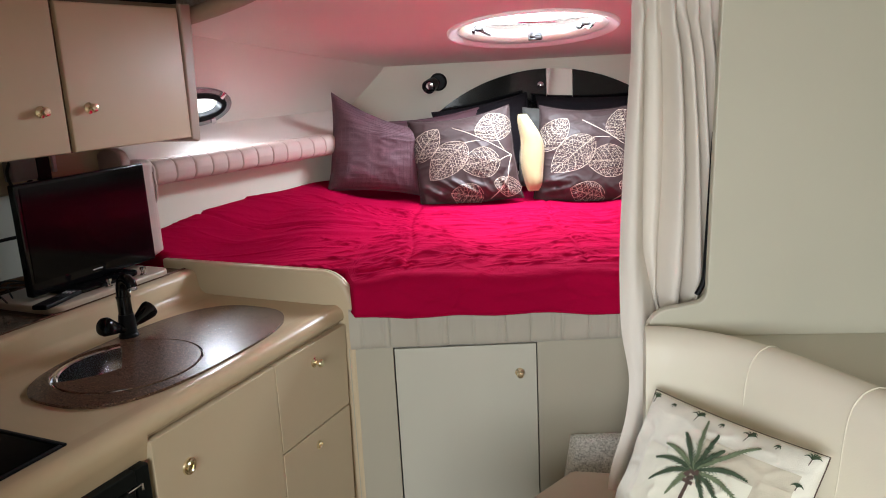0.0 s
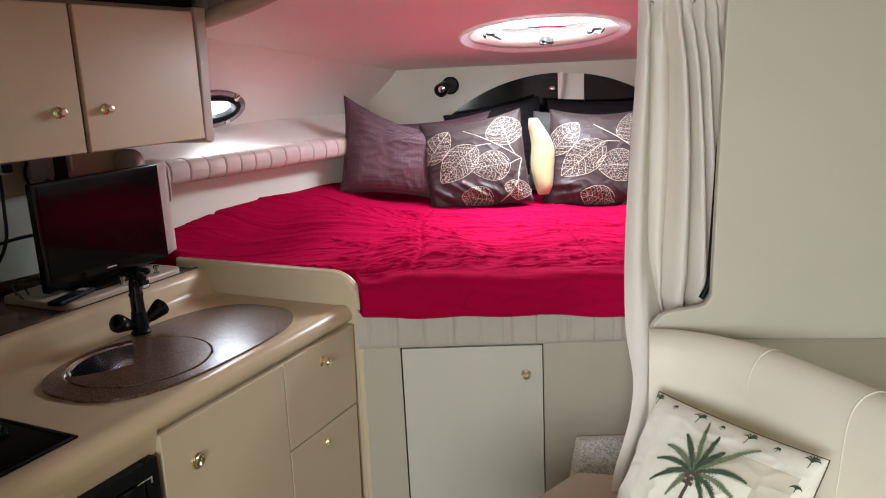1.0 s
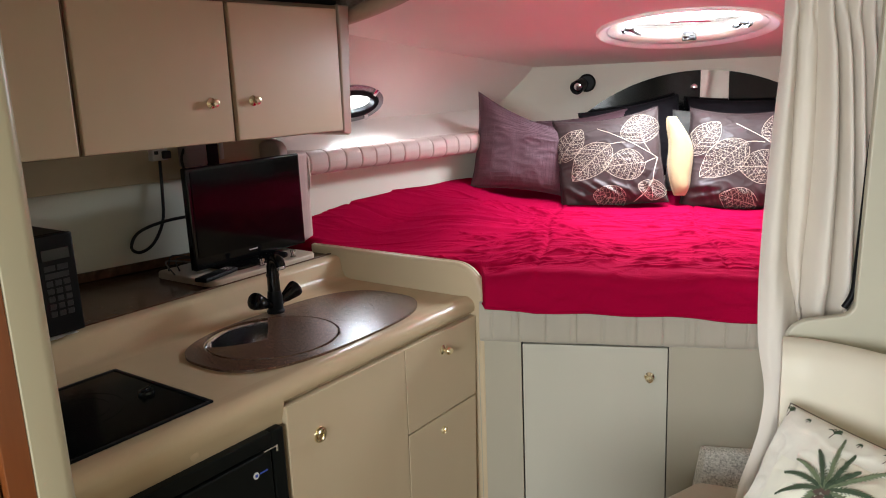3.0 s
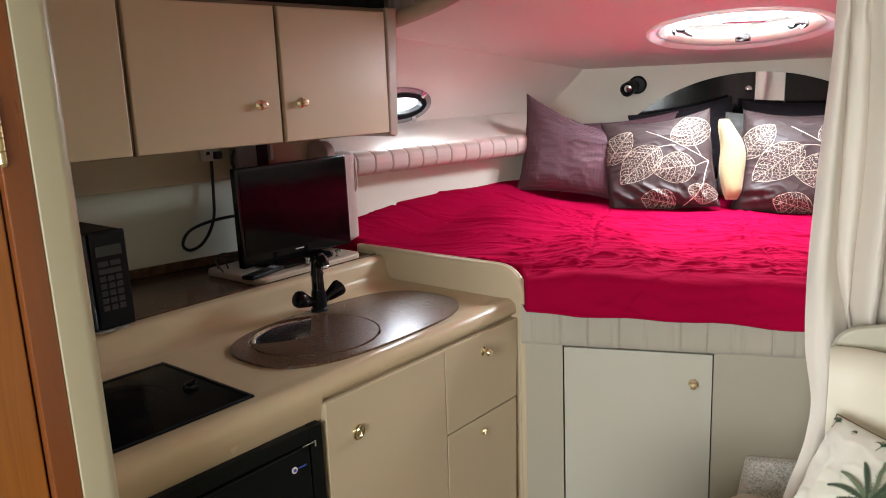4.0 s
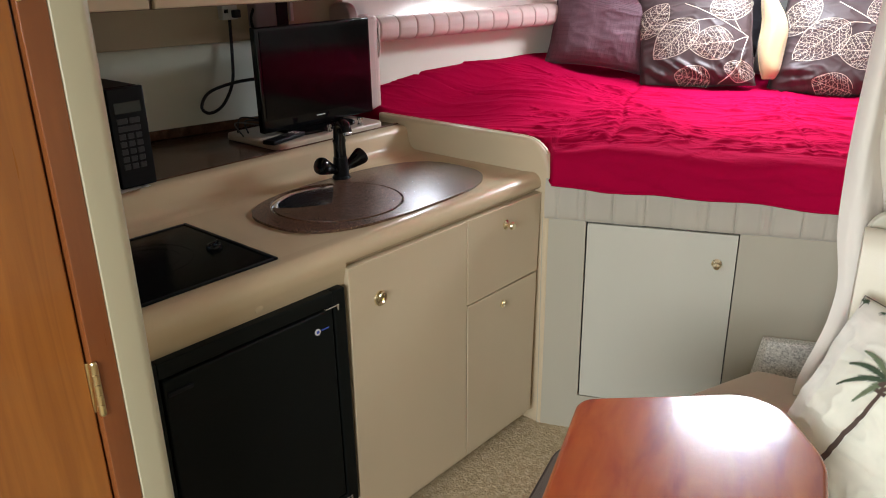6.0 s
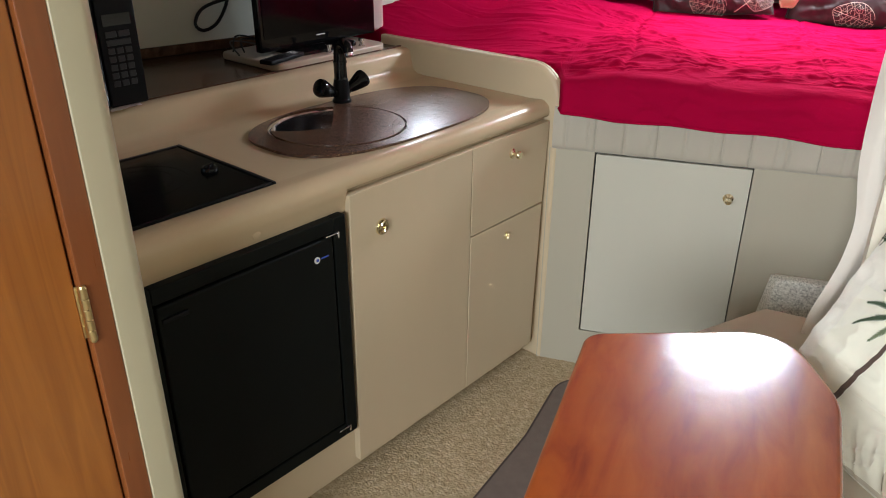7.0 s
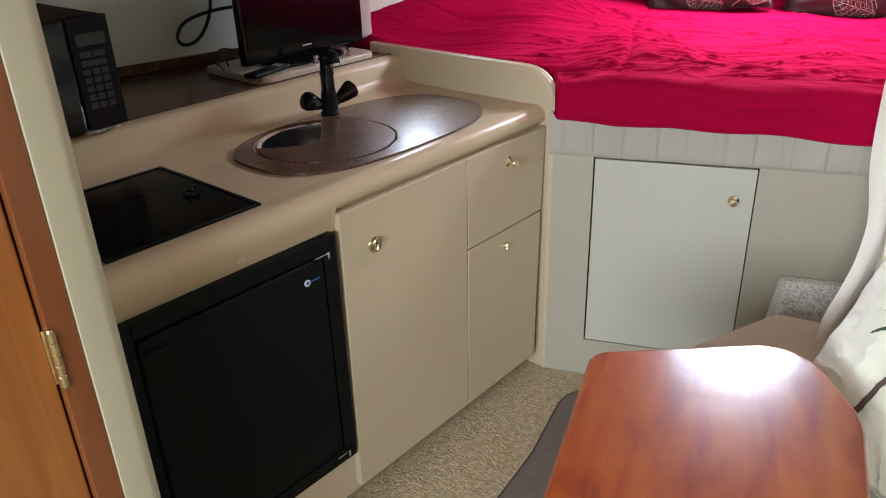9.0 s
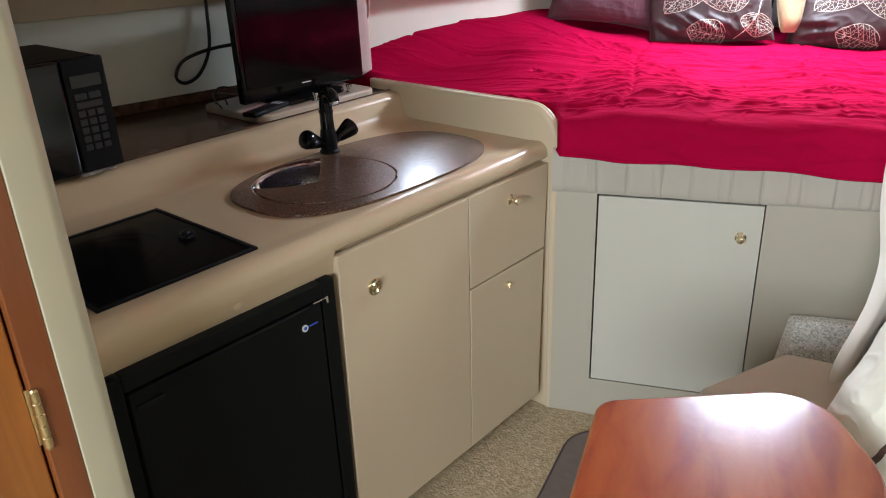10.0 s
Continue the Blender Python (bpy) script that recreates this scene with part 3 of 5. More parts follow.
# cooktop
ck = thing("cooktop", pose(-0.262, -0.335, 0.903), "black glass electric cooktop set in the counter", "cooktop")
part("glass", slab(rounded([(-0.193, -0.170, 0.006), (0.193, -0.170, 0.006), (0.193, 0.170, 0.006), (-0.193, 0.170, 0.006)]), 0.0, 0.004, 0.001), HOB, ck)
for r in (0.105, 0.075):
    part("burner", moved(tube([(r * math.cos(a), r * math.sin(a), 0) for a in [2 * math.pi * i / 40 for i in range(41)]], 0.0008, 4), pose(-0.03, -0.03, 0.0036)), HOB, ck, "faint ring on the glass")
rimb = bmesh.new()
for x0, x1, y0, y1 in ((-0.195, 0.195, -0.172, -0.162), (-0.195, 0.195, 0.162, 0.172), (-0.195, -0.185, -0.162, 0.162), (0.185, 0.195, -0.162, 0.162)):
    box(x0, x1, y0, y1, 0.0005, 0.0065, 0.002, bm=rimb)
part("rim", rimb, BLACK, ck, "raised black rim")
part("knob", moved(lathe([(0.019, 0), (0.0185, 0.006), (0.017, 0.009), (0.006, 0.010), (0, 0.010)], 24), pose(0.02, 0.118, 0.004)), GLOSS, ck, "black control knob")
part("knob_grip", moved(box(-0.0035, 0.0035, -0.016, 0.016, 0.0, 0.006, 0.002), pose(0.02, 0.118, 0.0135, 0, 0, 25)), GLOSS, ck)

# sink with its granite cover
sk = thing("sink", pose(-0.268, 0.337, 0.903), "oval sink inset with a brown speckled granite surround and lid", "sink")


def oval(hx, hy, p=2.35, n=72):
    return [(math.copysign(abs(math.cos(a)) ** (2 / p), math.cos(a)) * hx, math.copysign(abs(math.sin(a)) ** (2 / p), math.sin(a)) * hy) for a in [2 * math.pi * i / n for i in range(n)]]


SKX, SKY, LR = 0.212, 0.374, 0.180
sb = plate_with_hole(oval(SKX, SKY, 2.75), [(-0.016 + (LR + 0.0055) * math.cos(2 * math.pi * i / 56), -0.130 + (LR + 0.0055) * math.sin(2 * math.pi * i / 56)) for i in range(56)], 0.007)
part("surround", sb, GRANITE, sk, "brown speckled granite surround")
part("basin", moved(lathe([(0.1835, -0.006), (0.1790, -0.008), (0.1762, 0.000), (0.1745, 0.0036), (0.1690, 0.0040), (0.1650, 0.001), (0.1610, -0.02), (0.152, -0.085), (0.130, -0.104), (0, -0.108)], 64), pose(-0.016, -0.130, 0)), BASIN, sk, "brushed steel basin")
# lid: a round plate with a bite left open
a0, a1 = radians(143), radians(240)
lidpts = []
for i in range(50):
    a = a1 - 2 * math.pi + (a0 - a1 + 2 * math.pi) * i / 49
    lidpts.append((LR * math.cos(a), LR * math.sin(a)))
for q in smooth_path([(lidpts[-1][0] + 0.004, lidpts[-1][1] - 0.003, 0), (-0.07, 0.045, 0), (-0.015, -0.008, 0), (0.004, -0.032, 0), (-0.02, -0.088, 0), (-0.058, -0.134, 0), (lidpts[0][0] + 0.003, lidpts[0][1] + 0.002, 0)], 5):
    lidpts.append((q.x, q.y))
part("lid", moved(slab(lidpts, 0.0044, 0.0086, 0.0015), pose(-0.016, -0.130, 0)), GRANITE, sk, "round granite lid, pushed partly open")

# faucet
fa = thing("faucet", pose(-0.455, 0.375, 0.9095), "black two-handled mixer tap on the sink", "faucet")
part("body", lathe([(0, 0), (0.028, 0), (0.028, 0.006), (0.024, 0.011), (0.023, 0.050), (0.0205, 0.068), (0.0, 0.070)], 28), BLACK, fa)
part("spout", tube(smooth_path([(0, 0, 0.06), (0, 0, 0.12), (0.004, 0, 0.155), (0.02, -0.004, 0.172), (0.042, -0.008, 0.165), (0.05, -0.01, 0.15)], 6), [0.0195 - 0.00016 * i for i in range(31)], 18), GLOSS, fa)
part("collar", moved(lathe([(0.017, 0), (0.0205, 0.002), (0.0205, 0.008), (0.017, 0.010)], 24), pose(0, 0, 0.112)), GLOSS, fa)
for s in (-1, 1):
    h = tube([(0, 0, 0.018), (0, s * 0.03, 0.034), (0, s * 0.042, 0.042)], [0.013, 0.013, 0.014], 12)
    join(h, lathe([(0.014, 0), (0.018, 0.012), (0.024, 0.036), (0.027, 0.050), (0.025, 0.058), (0.017, 0.063), (0, 0.064)], 20), Matrix.Translation((0, s * 0.034, 0.034)) @ Vector((0.10, s, 0.46)).to_track_quat("Z", "Y").to_matrix().to_4x4())
    part("handle", h, GLOSS, fa)
part("aerator", moved(lathe([(0.0125, 0), (0.0135, 0.002), (0.0135, 0.009), (0.012, 0.011)], 18), Matrix.Translation((0.049, -0.0098, 0.152)) @ Vector((0.3, -0.06, -1)).to_track_quat("Z", "Y").to_matrix().to_4x4()), CHROME, fa, "chrome spout tip")

# TV on its board
tb = slab(rounded([(-0.15, -0.245, 0.03), (0.15, -0.245, 0.04), (0.15, 0.215, 0.04), (-0.15, 0.215, 0.03)]), 0.0, 0.022, 0.006, 3)
tagged(obj("tv_board", tb, BOARD, m=pose(-0.775, 0.525, 0.984)), "cream swivel board under the television", "board")
tv = thing("television", pose(-0.735, 0.525, 1.006), "small black flat television on a board", "television")
part("bezel", box(-0.028, 0.0, -0.219, 0.262, 0.014, 0.343, 0.005, 3), GLOSS, tv)
part("screen", box(0.0, 0.0022, -0.204, 0.247, 0.054, 0.330), SCREEN, tv)
part("back", box(-0.055, -0.028, -0.17, 0.17, 0.08, 0.27, 0.02, 3), BLACK, tv)
part("stand", slab(rounded([(-0.09, -0.13, 0.04), (0.07, -0.13, 0.04), (0.07, 0.13, 0.04), (-0.09, 0.13, 0.04)]), 0.0, 0.012, 0.004), GLOSS, tv)
part("neck", box(-0.03, -0.005, -0.04, 0.04, 0.01, 0.05, 0.004), BLACK, tv)
part("badge", box(0.0, 0.0012, 0.0, 0.036, 0.0405, 0.0435), WHITEP, tv, "small pale bar")
rc = thing("remote_control", pose(-0.672, 0.335, 1.006, 0, 0, 14), "slim black remote control lying on the board", "remote")
part("body", box(-0.024, 0.024, -0.08, 0.08, 0, 0.014, 0.005, 3), BLACK, rc)
for i in range(3):
    for j in range(5):
        part("button", box(-0.015 + i * 0.012, -0.008 + i * 0.012, 0.0 + j * 0.013, 0.008 + j * 0.013, 0.014, 0.0155, 0.001, 1), WHITEP if j > 2 else GREYKEY, rc)
for y in (0.50, 0.64):
    b = lathe([(0.011, 0), (0.011, 0.004), (0.006, 0.006), (0.006, 0.016), (0.010, 0.018), (0.010, 0.026), (0, 0.027)], 14)
    tagged(obj("board_pin", b, CHROME, m=pose(-0.648, y, 1.006)), "short chrome pin on the board", "pin")

# microwave
mw = thing("microwave", pose(-0.58, -0.160, 0.985), "black microwave oven on the shelf", "microwave")
part("case", box(-0.33, -0.012, -0.44, 0.0, 0.012, 0.268, 0.008, 2), BLACK, mw)
part("door", box(-0.012, 0.006, -0.44, -0.102, 0.012, 0.268, 0.005), GLOSS, mw)
part("control_panel", box(-0.012, 0.004, -0.098, 0.0, 0.012, 0.268, 0.004), BLACK, mw)
part("display", box(0.004, 0.0055, -0.085, -0.015, 0.205, 0.232), GLOSS, mw)
for r in range(7):
    cols = 2 if r == 0 else (1 if r == 1 else 3)
    for c in range(cols):
        w = 0.066 / cols
        y0 = -0.083 + c * w
        z0 = 0.178 - r * 0.0195
        part("button", box(0.004, 0.0056, y0, y0 + w - 0.005, z0, z0 + 0.014, 0.001, 1), GREYKEY, mw)
for x in (-0.03, -0.30):
    for y in (-0.40, -0.03):
        part("foot", moved(lathe([(0, 0), (0.012, 0), (0.013, 0.013), (0, 0.013)], 10), pose(x, y, 0.0)), BLACK, mw)

# cables, socket and box on the wall under the upper cabinets
tagged(obj("soffit", slab([(-0.68, -0.6), (-0.68, 0.97), (hull_x(0.97), 0.97), (hull_x(-0.6), -0.6)], 1.433, 1.45), LAMINATE), "beige laminate underside of the upper cabinets", "soffit", kind="structure")
tagged(obj("wall_strip", moved(box(0, 0.012, -0.25, 1.235, 1.283, 1.433, 0.002), Matrix.Translation((HULL_A.x + 0.002, HULL_A.y, 0)) @ pose(0, 0, 0, 0, 0, -math.degrees(math.atan2(dirv.x, dirv.y)))), LAMINATE), "beige laminate strip on the wall below the cabinets", "panel", kind="structure")
cx = hull_x(0.4) + 0.03
cable = tube(smooth_path([(cx, 0.415, 1.36), (cx, 0.41, 1.25), (cx + 0.005, 0.395, 1.15), (cx + 0.01, 0.345, 1.08), (cx + 0.01, 0.29, 1.06), (cx + 0.01, 0.262, 1.085), (cx + 0.01, 0.30, 1.13), (cx + 0.04, 0.40, 1.155), (cx + 0.12, 0.52, 1.165)], 8), 0.0055, 8)
tagged(obj("power_cable", cable, CABLE), "looped black cable hanging from the socket", "cable")
so = thing("socket", pose(cx - 0.01, 0.412, 1.382), "small white power socket under the cabinets", "socket")
part("plate", box(-0.01, 0.020, -0.028, 0.032, -0.026, 0.03, 0.004), WHITEP, so)
part("switch", box(0.020, 0.024, -0.022, -0.008, -0.004, 0.008, 0.001), GREYKEY, so)
part("plug", box(0.020, 0.042, 0.004, 0.03, -0.020, 0.006, 0.004), CABLE, so)
bx = thing("adapter", pose(cx, 0.535, 1.356), "grey power adapter with cables on the wall", "adapter")
part("case", box(-0.01, 0.045, -0.045, 0.045, -0.032, 0.05, 0.008, 3), ADAPTER, bx)
part("bracket", box(0.0, 0.03, 0.055, 0.105, -0.04, 0.05, 0.004), BLACK, bx, "black bracket")
part("plug", box(0.0, 0.04, 0.108, 0.122, -0.02, 0.045, 0.004), WHITEP, bx, "white plug")
part("socket", box(-0.01, 0.025, 0.150, 0.205, 0.0, 0.045, 0.004), BLACK, bx, "black socket")
part("cable", tube(smooth_path([(0.03, -0.035, 0.04), (0.04, -0.062, 0.0), (0.04, -0.05, -0.045), (0.03, -0.01, -0.06), (0.02, 0.03, -0.03)], 6), 0.005, 8), CABLE, bx)
part("cable", tube(smooth_path([(0.03, 0.02, -0.03), (0.04, 0.04, -0.055), (0.04, 0.075, -0.045), (0.03, 0.09, -0.03)], 6), 0.004, 8), CABLE, bx)

# upper cabinets
uc = thing("upper_cabinet", pose(-0.66, 0, 0), "beige laminate wall cabinets over the galley, doors closed", "cabinet")
uo = rounded([(-0.614, 1.431, 0), (0.984, 1.415, 0.02), (1.008, 1.86, 0), (-0.614, 1.86, 0)], 6)
part("body", moved(slab(uo, -0.36, -0.012, 0.004), UP_X), EDGE, uc)
ut = rounded([(0.949, 1.409, 0), (0.991, 1.393, 0.035), (1.018, 1.862, 0), (0.966, 1.862, 0)], 8)
part("end_trim", moved(slab(ut, -0.36, 0.004, 0.006, 3), UP_X), CABEND, uc, "brown rounded end moulding")
for y0, y1, ky in ((-0.612, -0.066, None), (-0.052, 0.448, 0.369), (0.464, 0.944, 0.533)):
    do = [(y0, 1.428 - 0.010 * (y0 + 0.06)), (y1, 1.428 - 0.010 * (y1 + 0.06)), (y1 + 0.004, 1.846), (y0 + 0.004, 1.846)]
    d = part("door", moved(slab(do, -0.012, 0.006, 0.004, 2), UP_X), LAMINATE, uc)
    if ky:
        knob(d, (0.006, ky, 1.545), (1, 0, 0), 0.013)
tagged(obj("valance", box(-1.1, -0.70, -0.6, 1.0, 1.86, 2.02), GLOSS), "dark glossy strip above the wall cabinets", "panel", kind="structure")

# post, door and its frame
po = rounded([(-0.30, -0.617, 0.0), (0.206, -0.617, 0.022), (0.206, -0.677, 0.002), (-0.30, -0.677, 0)], 8)
tagged(obj("wall_post", slab(po, 0, 2.05), POSTC, sharp=60), "cream rounded end of the partition beside the galley", "wall", kind="structure")
tagged(obj("door_frame", box(0.10, 0.203, -0.7165, -0.6772, 0, 2.05, 0.002, 2), TRIMWOOD), "red-brown varnished door frame", "frame", kind="structure")
dr = thing("wooden_door", pose(0.189, -0.7178, 0.06), "varnished golden-brown wooden door, closed", "door")
part("leaf", box(-0.03, 0.0, -0.63, -0.0015, 0.0, 1.9, 0.003), TEAK, dr)
for z in (0.865, 1.49):
    hb2 = bmesh.new()
    for k in range(5):
        join(hb2, lathe([(0, 0), (0.0052, 0), (0.0060, 0.001), (0.0060, 0.0165), (0.0052, 0.0175), (0, 0.0175)], 14), Matrix.Translation((0.014, 0.004, z - 0.045 + 0.018 * k)))
    for q in (-0.045, 0.045):
        join(hb2, lathe([(0, -0.004), (0.004, -0.003), (0.0052, 0), (0.004, 0.003), (0, 0.004)], 12), Matrix.Translation((0.014, 0.004, z + q)))
    box(0.0005, 0.0035, -0.004, 0.004, z - 0.044, z + 0.044, 0.001, bm=hb2)
    part("hinge", hb2, HINGE, dr, "worn brass butt hinge")
tagged(obj("wall_head", box(0.10, 0.205, -3.25, -1.345, 0, 2.05), PANEL), "cream laminate wall of the head compartment", "wall", kind="structure")

# ---- berth ----
def u_hull(off):
    return -1.688 + (off + 0.581) * 0.671


def sstep(a, b, x):
    t = min(1, max(0, (x - a) / (b - a)))
    return t * t * (3 - 2 * t)


def ridge(x, y, s=0):
    return 1 - abs(noise.noise((x, y, s))) * 2


def mattress(a, b):
    u = -0.125 + a * 1.6
    th = radians(-90 + 180 * b)
    g = (u + 0.006 * math.sin(u * 31)) / 0.088
    k = abs(g - round(g))
    narrow = abs(g * 0.5 + 0.13 - round(g * 0.5 + 0.13))
    groove = math.exp(-(k * 30) ** 2) * 0.006 + math.exp(-(narrow * 60) ** 2) * 0.004
    z = 0.83 + 0.066 * math.sin(th)
    off = 0.012 - (0.036 - groove) * max(0, math.cos(th)) ** 0.35
    off += 0.003 * noise.noise((u * 12, z * 9, 2))
    return Vector((u, off, z))


mt = thing("mattress", BERTH, "beige suede-covered berth cushion with pleated front", "mattress")
part("front_cover", grid(420, 18, mattress), SUEDE, mt, sharp=80)
part("core", slab([(-0.125, 0.02), (1.475, 0.02), (1.475, 1.74), (u_hull(1.74) + 0.02, 1.74), (u_hull(0.5) + 0.03, 0.5), (-0.97, 0.46), (-0.125, 0.06)], 0.765, 0.90), SUEDE, mt)


def duvet_cover():
    """A thick cover rolled over the front edge, with laid-in creases, as a regular net."""
    rng = np.random.default_rng(5)
    NA, NF, NB = 700, 50, 600
    a = np.linspace(0, 1, NA + 1)
    a = np.where(a < 0.86, a / 0.86 * 0.78, 0.78 + (a - 0.86) / 0.14 * 0.22)
    bt = np.linspace(0, 1, NB + 1)[1:]
    bt = np.where(bt < 0.90, bt / 0.90 * 0.68, 0.68 + (bt - 0.90) / 0.10 * 0.32)
    R = 0.036

    def ss(lo, hi, x):
        t = np.clip((x - lo) / (hi - lo), 0, 1)
        return t * t * (3 - 2 * t)

    ul = np.concatenate([np.full(NF + 1, u_hull(0.0)), u_hull(0.0) + bt * 1.72 * 0.671]) + 0.03
    U = ul[None, :] + (1.62 - ul[None, :]) * a[:, None]
    off0 = -0.055 + np.maximum(0, -0.432 * U + 0.075) * ss(-0.095, -0.14, U)
    edge = 0.010 * np.sin(U * 5.1 + 1) + 0.006 * np.sin(U * 13.0)
    T = 0.988 + 0 * U
    hem = 0.886 - 0.036 * ss(0.22, 0.95, U) - 0.004 * np.sin(U * 7.0) - 0.003 * np.sin(U * 23)
    hem = np.where(U > -0.14, hem, 0.92)
    straight = T - R + edge - hem
    arc = math.pi * R / 2
    q = np.linspace(0, 1, NF + 1)[None, :] * (straight[:, :NF + 1] + arc)
    sf = straight[:, :NF + 1]
    th = np.clip((q - sf) / R, 0, math.pi / 2)
    o0 = off0[:, :NF + 1]
    fo = o0 + R * (1 - np.cos(th))
    fz = hem[:, :NF + 1] + np.minimum(q, sf) + R * np.sin(th)
    o1 = off0[:, NF + 1:] + R
    off = np.concatenate([fo, o1 + (1.72 - o1) * bt[None, :]], axis=1)
    z = np.concatenate([fz, (T + edge)[:, NF + 1:]], axis=1)
    th = np.concatenate([th, np.full((NA + 1, NB), math.pi / 2)], axis=1)
    V = np.concatenate([o0 + R - (sf + arc - q), off[:, NF + 1:]], axis=1)
    H = np.zeros_like(U)

    def crease(u0, v0, ang, ln, wd, ht, bend):
        c, s_ = math.cos(ang), math.sin(ang)
        m = (np.abs(U - u0) < ln) & (np.abs(V - v0) < ln * abs(s_) + wd * 6 + abs(bend) * 2)
        p, t = (U[m] - u0) * c + (V[m] - v0) * s_, -(U[m] - u0) * s_ + (V[m] - v0) * c
        e = p / (ln / 2)
        t = t - bend * e * e - 0.25 * wd * np.sin(p * 40 + u0 * 9)
        g = np.where(t > 0, np.exp(-(t / (wd * 1.9)) ** 2), np.exp(-(t / (wd * 0.75)) ** 2))
        H[m] += ht * g * np.clip(1 - e * e, 0, 1)

    # long slack folds, smooth towards the hull
    for i in range(70):
        u0, v0 = rng.uniform(-1.1, 1.1), 0.05 + 1.0 * rng.random()
        crease(u0, v0, rng.normal(0.05, 0.22), rng.uniform(0.22, 0.70), rng.uniform(0.009, 0.022), rng.uniform(0.003, 0.0075), rng.normal(0, 0.035))
    # short sharp puckers, thickest along the quilting seams and the front edge
    for i in range(400):
        v0 = 0.04 + 1.0 * rng.random()
        u0 = rng.uniform(-0.35, 1.15)
        if i % 3 == 0:
            u0 = rng.choice([0.05, 0.62]) + rng.normal(0, 0.11)
        big = rng.random() ** 1.8
        crease(u0, v0, rng.normal(0.02, 0.34) + 0.3 * math.sin(u0 * 3 + v0 * 5), 0.06 + 0.26 * rng.random() ** 1.5, 0.0044 + 0.0050 * big, 0.0028 + 0.0066 * big, rng.normal(0, 0.018))
    for i in range(130):
        crease(rng.uniform(-1.2, 0.1), rng.uniform(0.0, 1.1), rng.normal(0.05, 0.25), rng.uniform(0.10, 0.38), rng.uniform(0.0045, 0.010), rng.uniform(0.0015, 0.0048), rng.normal(0, 0.02))
    # slanting tucks just behind the front edge
    for i in range(24):
        crease(rng.uniform(-0.05, 1.1), rng.uniform(0.02, 0.20), rng.choice([-1, 1]) * rng.uniform(0.35, 1.1), rng.uniform(0.07, 0.22), rng.uniform(0.008, 0.014), rng.uniform(0.003, 0.007), rng.normal(0, 0.015))
    for i in range(44):
        crease(rng.uniform(-0.15, 1.1), rng.uniform(-0.18, 0.0), rng.normal(0.12, 0.35), rng.uniform(0.12, 0.5), rng.uniform(0.010, 0.022), rng.uniform(0.002, 0.005), rng.normal(0, 0.02))
    H = 0.032 * np.tanh(H / 0.032)
    for k, ph in ((3.1, 0.4), (5.3, 1.9), (8.7, 3.3)):
        H += 0.011 / k * 3 * np.sin(U * k + ph + 1.3 * np.sin(V * k * 0.7)) * np.sin(V * k * 1.4 + ph * 2 + np.sin(U * 2.3)) * ss(-0.15, 0.1, V)
    top = ss(0.0, 0.08, V)
    H -= top * 0.008 * np.exp(-((V - 0.72 - 0.02 * np.sin(U * 5)) / 0.011) ** 2)
    for sx in (0.05, 0.62):
        H -= top * 0.006 * np.exp(-((U - sx - 0.015 * np.sin(V * 6)) / 0.010) ** 2)
    pile = ss(0.18, -0.40, U) * ss(0.35, 0.95, V)
    z = z + 0.080 * pile + 0.048 * ss(0.28, 0.02, U - (u_hull(0) + 0.671 * V)) * ss(0.15, 0.5, V)
    off = off - H * np.cos(th)
    z = z + H * np.sin(th)
    co = np.stack([U, off, z], axis=-1)
    b = bmesh.new()
    vs = [[b.verts.new(p) for p in row] for row in co.tolist()]
    for r0, r1 in zip(vs, vs[1:]):
        for j in range(len(r0) - 1):
            b.faces.new((r0[j], r1[j], r1[j + 1], r0[j + 1]))
    rim = [Vector(row[0]) for row in co.tolist() if -0.13 < row[0][0] < 1.5]
    return b, rim


dv = thing("duvet", BERTH, "rumpled crimson cotton duvet spread over the berth", "duvet")
dcov, drim = duvet_cover()
part("cover", dcov, RED, dv, sharp=180)
part("hem", tube(drim[::4], 0.0045, 6), RED, dv, "stitched crimson hem", sharp=180)

# padded shelf along the hull, gathered in pleats
sh = thing("hull_shelf", pose(0, 0, 0), "padded rose-beige shelf along the hull side", "shelf")


def bolster(a, b):
    y = 0.92 + a * 1.25
    x0 = hull_x(y)
    th = 2 * math.pi * b
    c, s = math.cos(th), math.sin(th)
    px = math.copysign(abs(c) ** 0.7, c) * 0.056
    pz = math.copysign(abs(s) ** 0.7, s) * 0.046
    k = y / 0.078 + 0.25 * noise.noise((y * 4, 0, 0))
    d = abs(k - round(k))
    g = math.exp(-(d * 34) ** 2) * 0.0075 * (1 if c > -0.2 else 0) - 0.002 * math.sin(math.pi * d)
    return Vector((x0 + 0.075 + px - g * c, y, 1.291 + pz - g * s))


part("padding", grid(520, 28, bolster), ROSE, sh, sharp=80)
pp = rounded([(-0.05, 0, 0.02), (0.05, 0, 0.035), (0.05, 0.10, 0.035), (-0.05, 0.10, 0.02)], 5)
part("end_post", moved(slab(pp, 1.0, 1.345, 0.03, 6), pose(hull_x(0.86) + 0.085, 0.835, 0, 0, 0, -8)), ROSE, sh, "rose-beige padded end of the shelf")
part("bracket", moved(slab(rounded([(-0.24, 0, 0.0), (0.0, 0, 0.02), (0.0, 0.13, 0.06), (-0.10, 0.13, 0.08)], 6), -0.02, 0.02, 0.008), Matrix.Translation((hull_x(0.84) + 0.12, 0.825, 1.262)) @ pose(0, 0, 0, 90, 0, 0)), ROSE, sh)

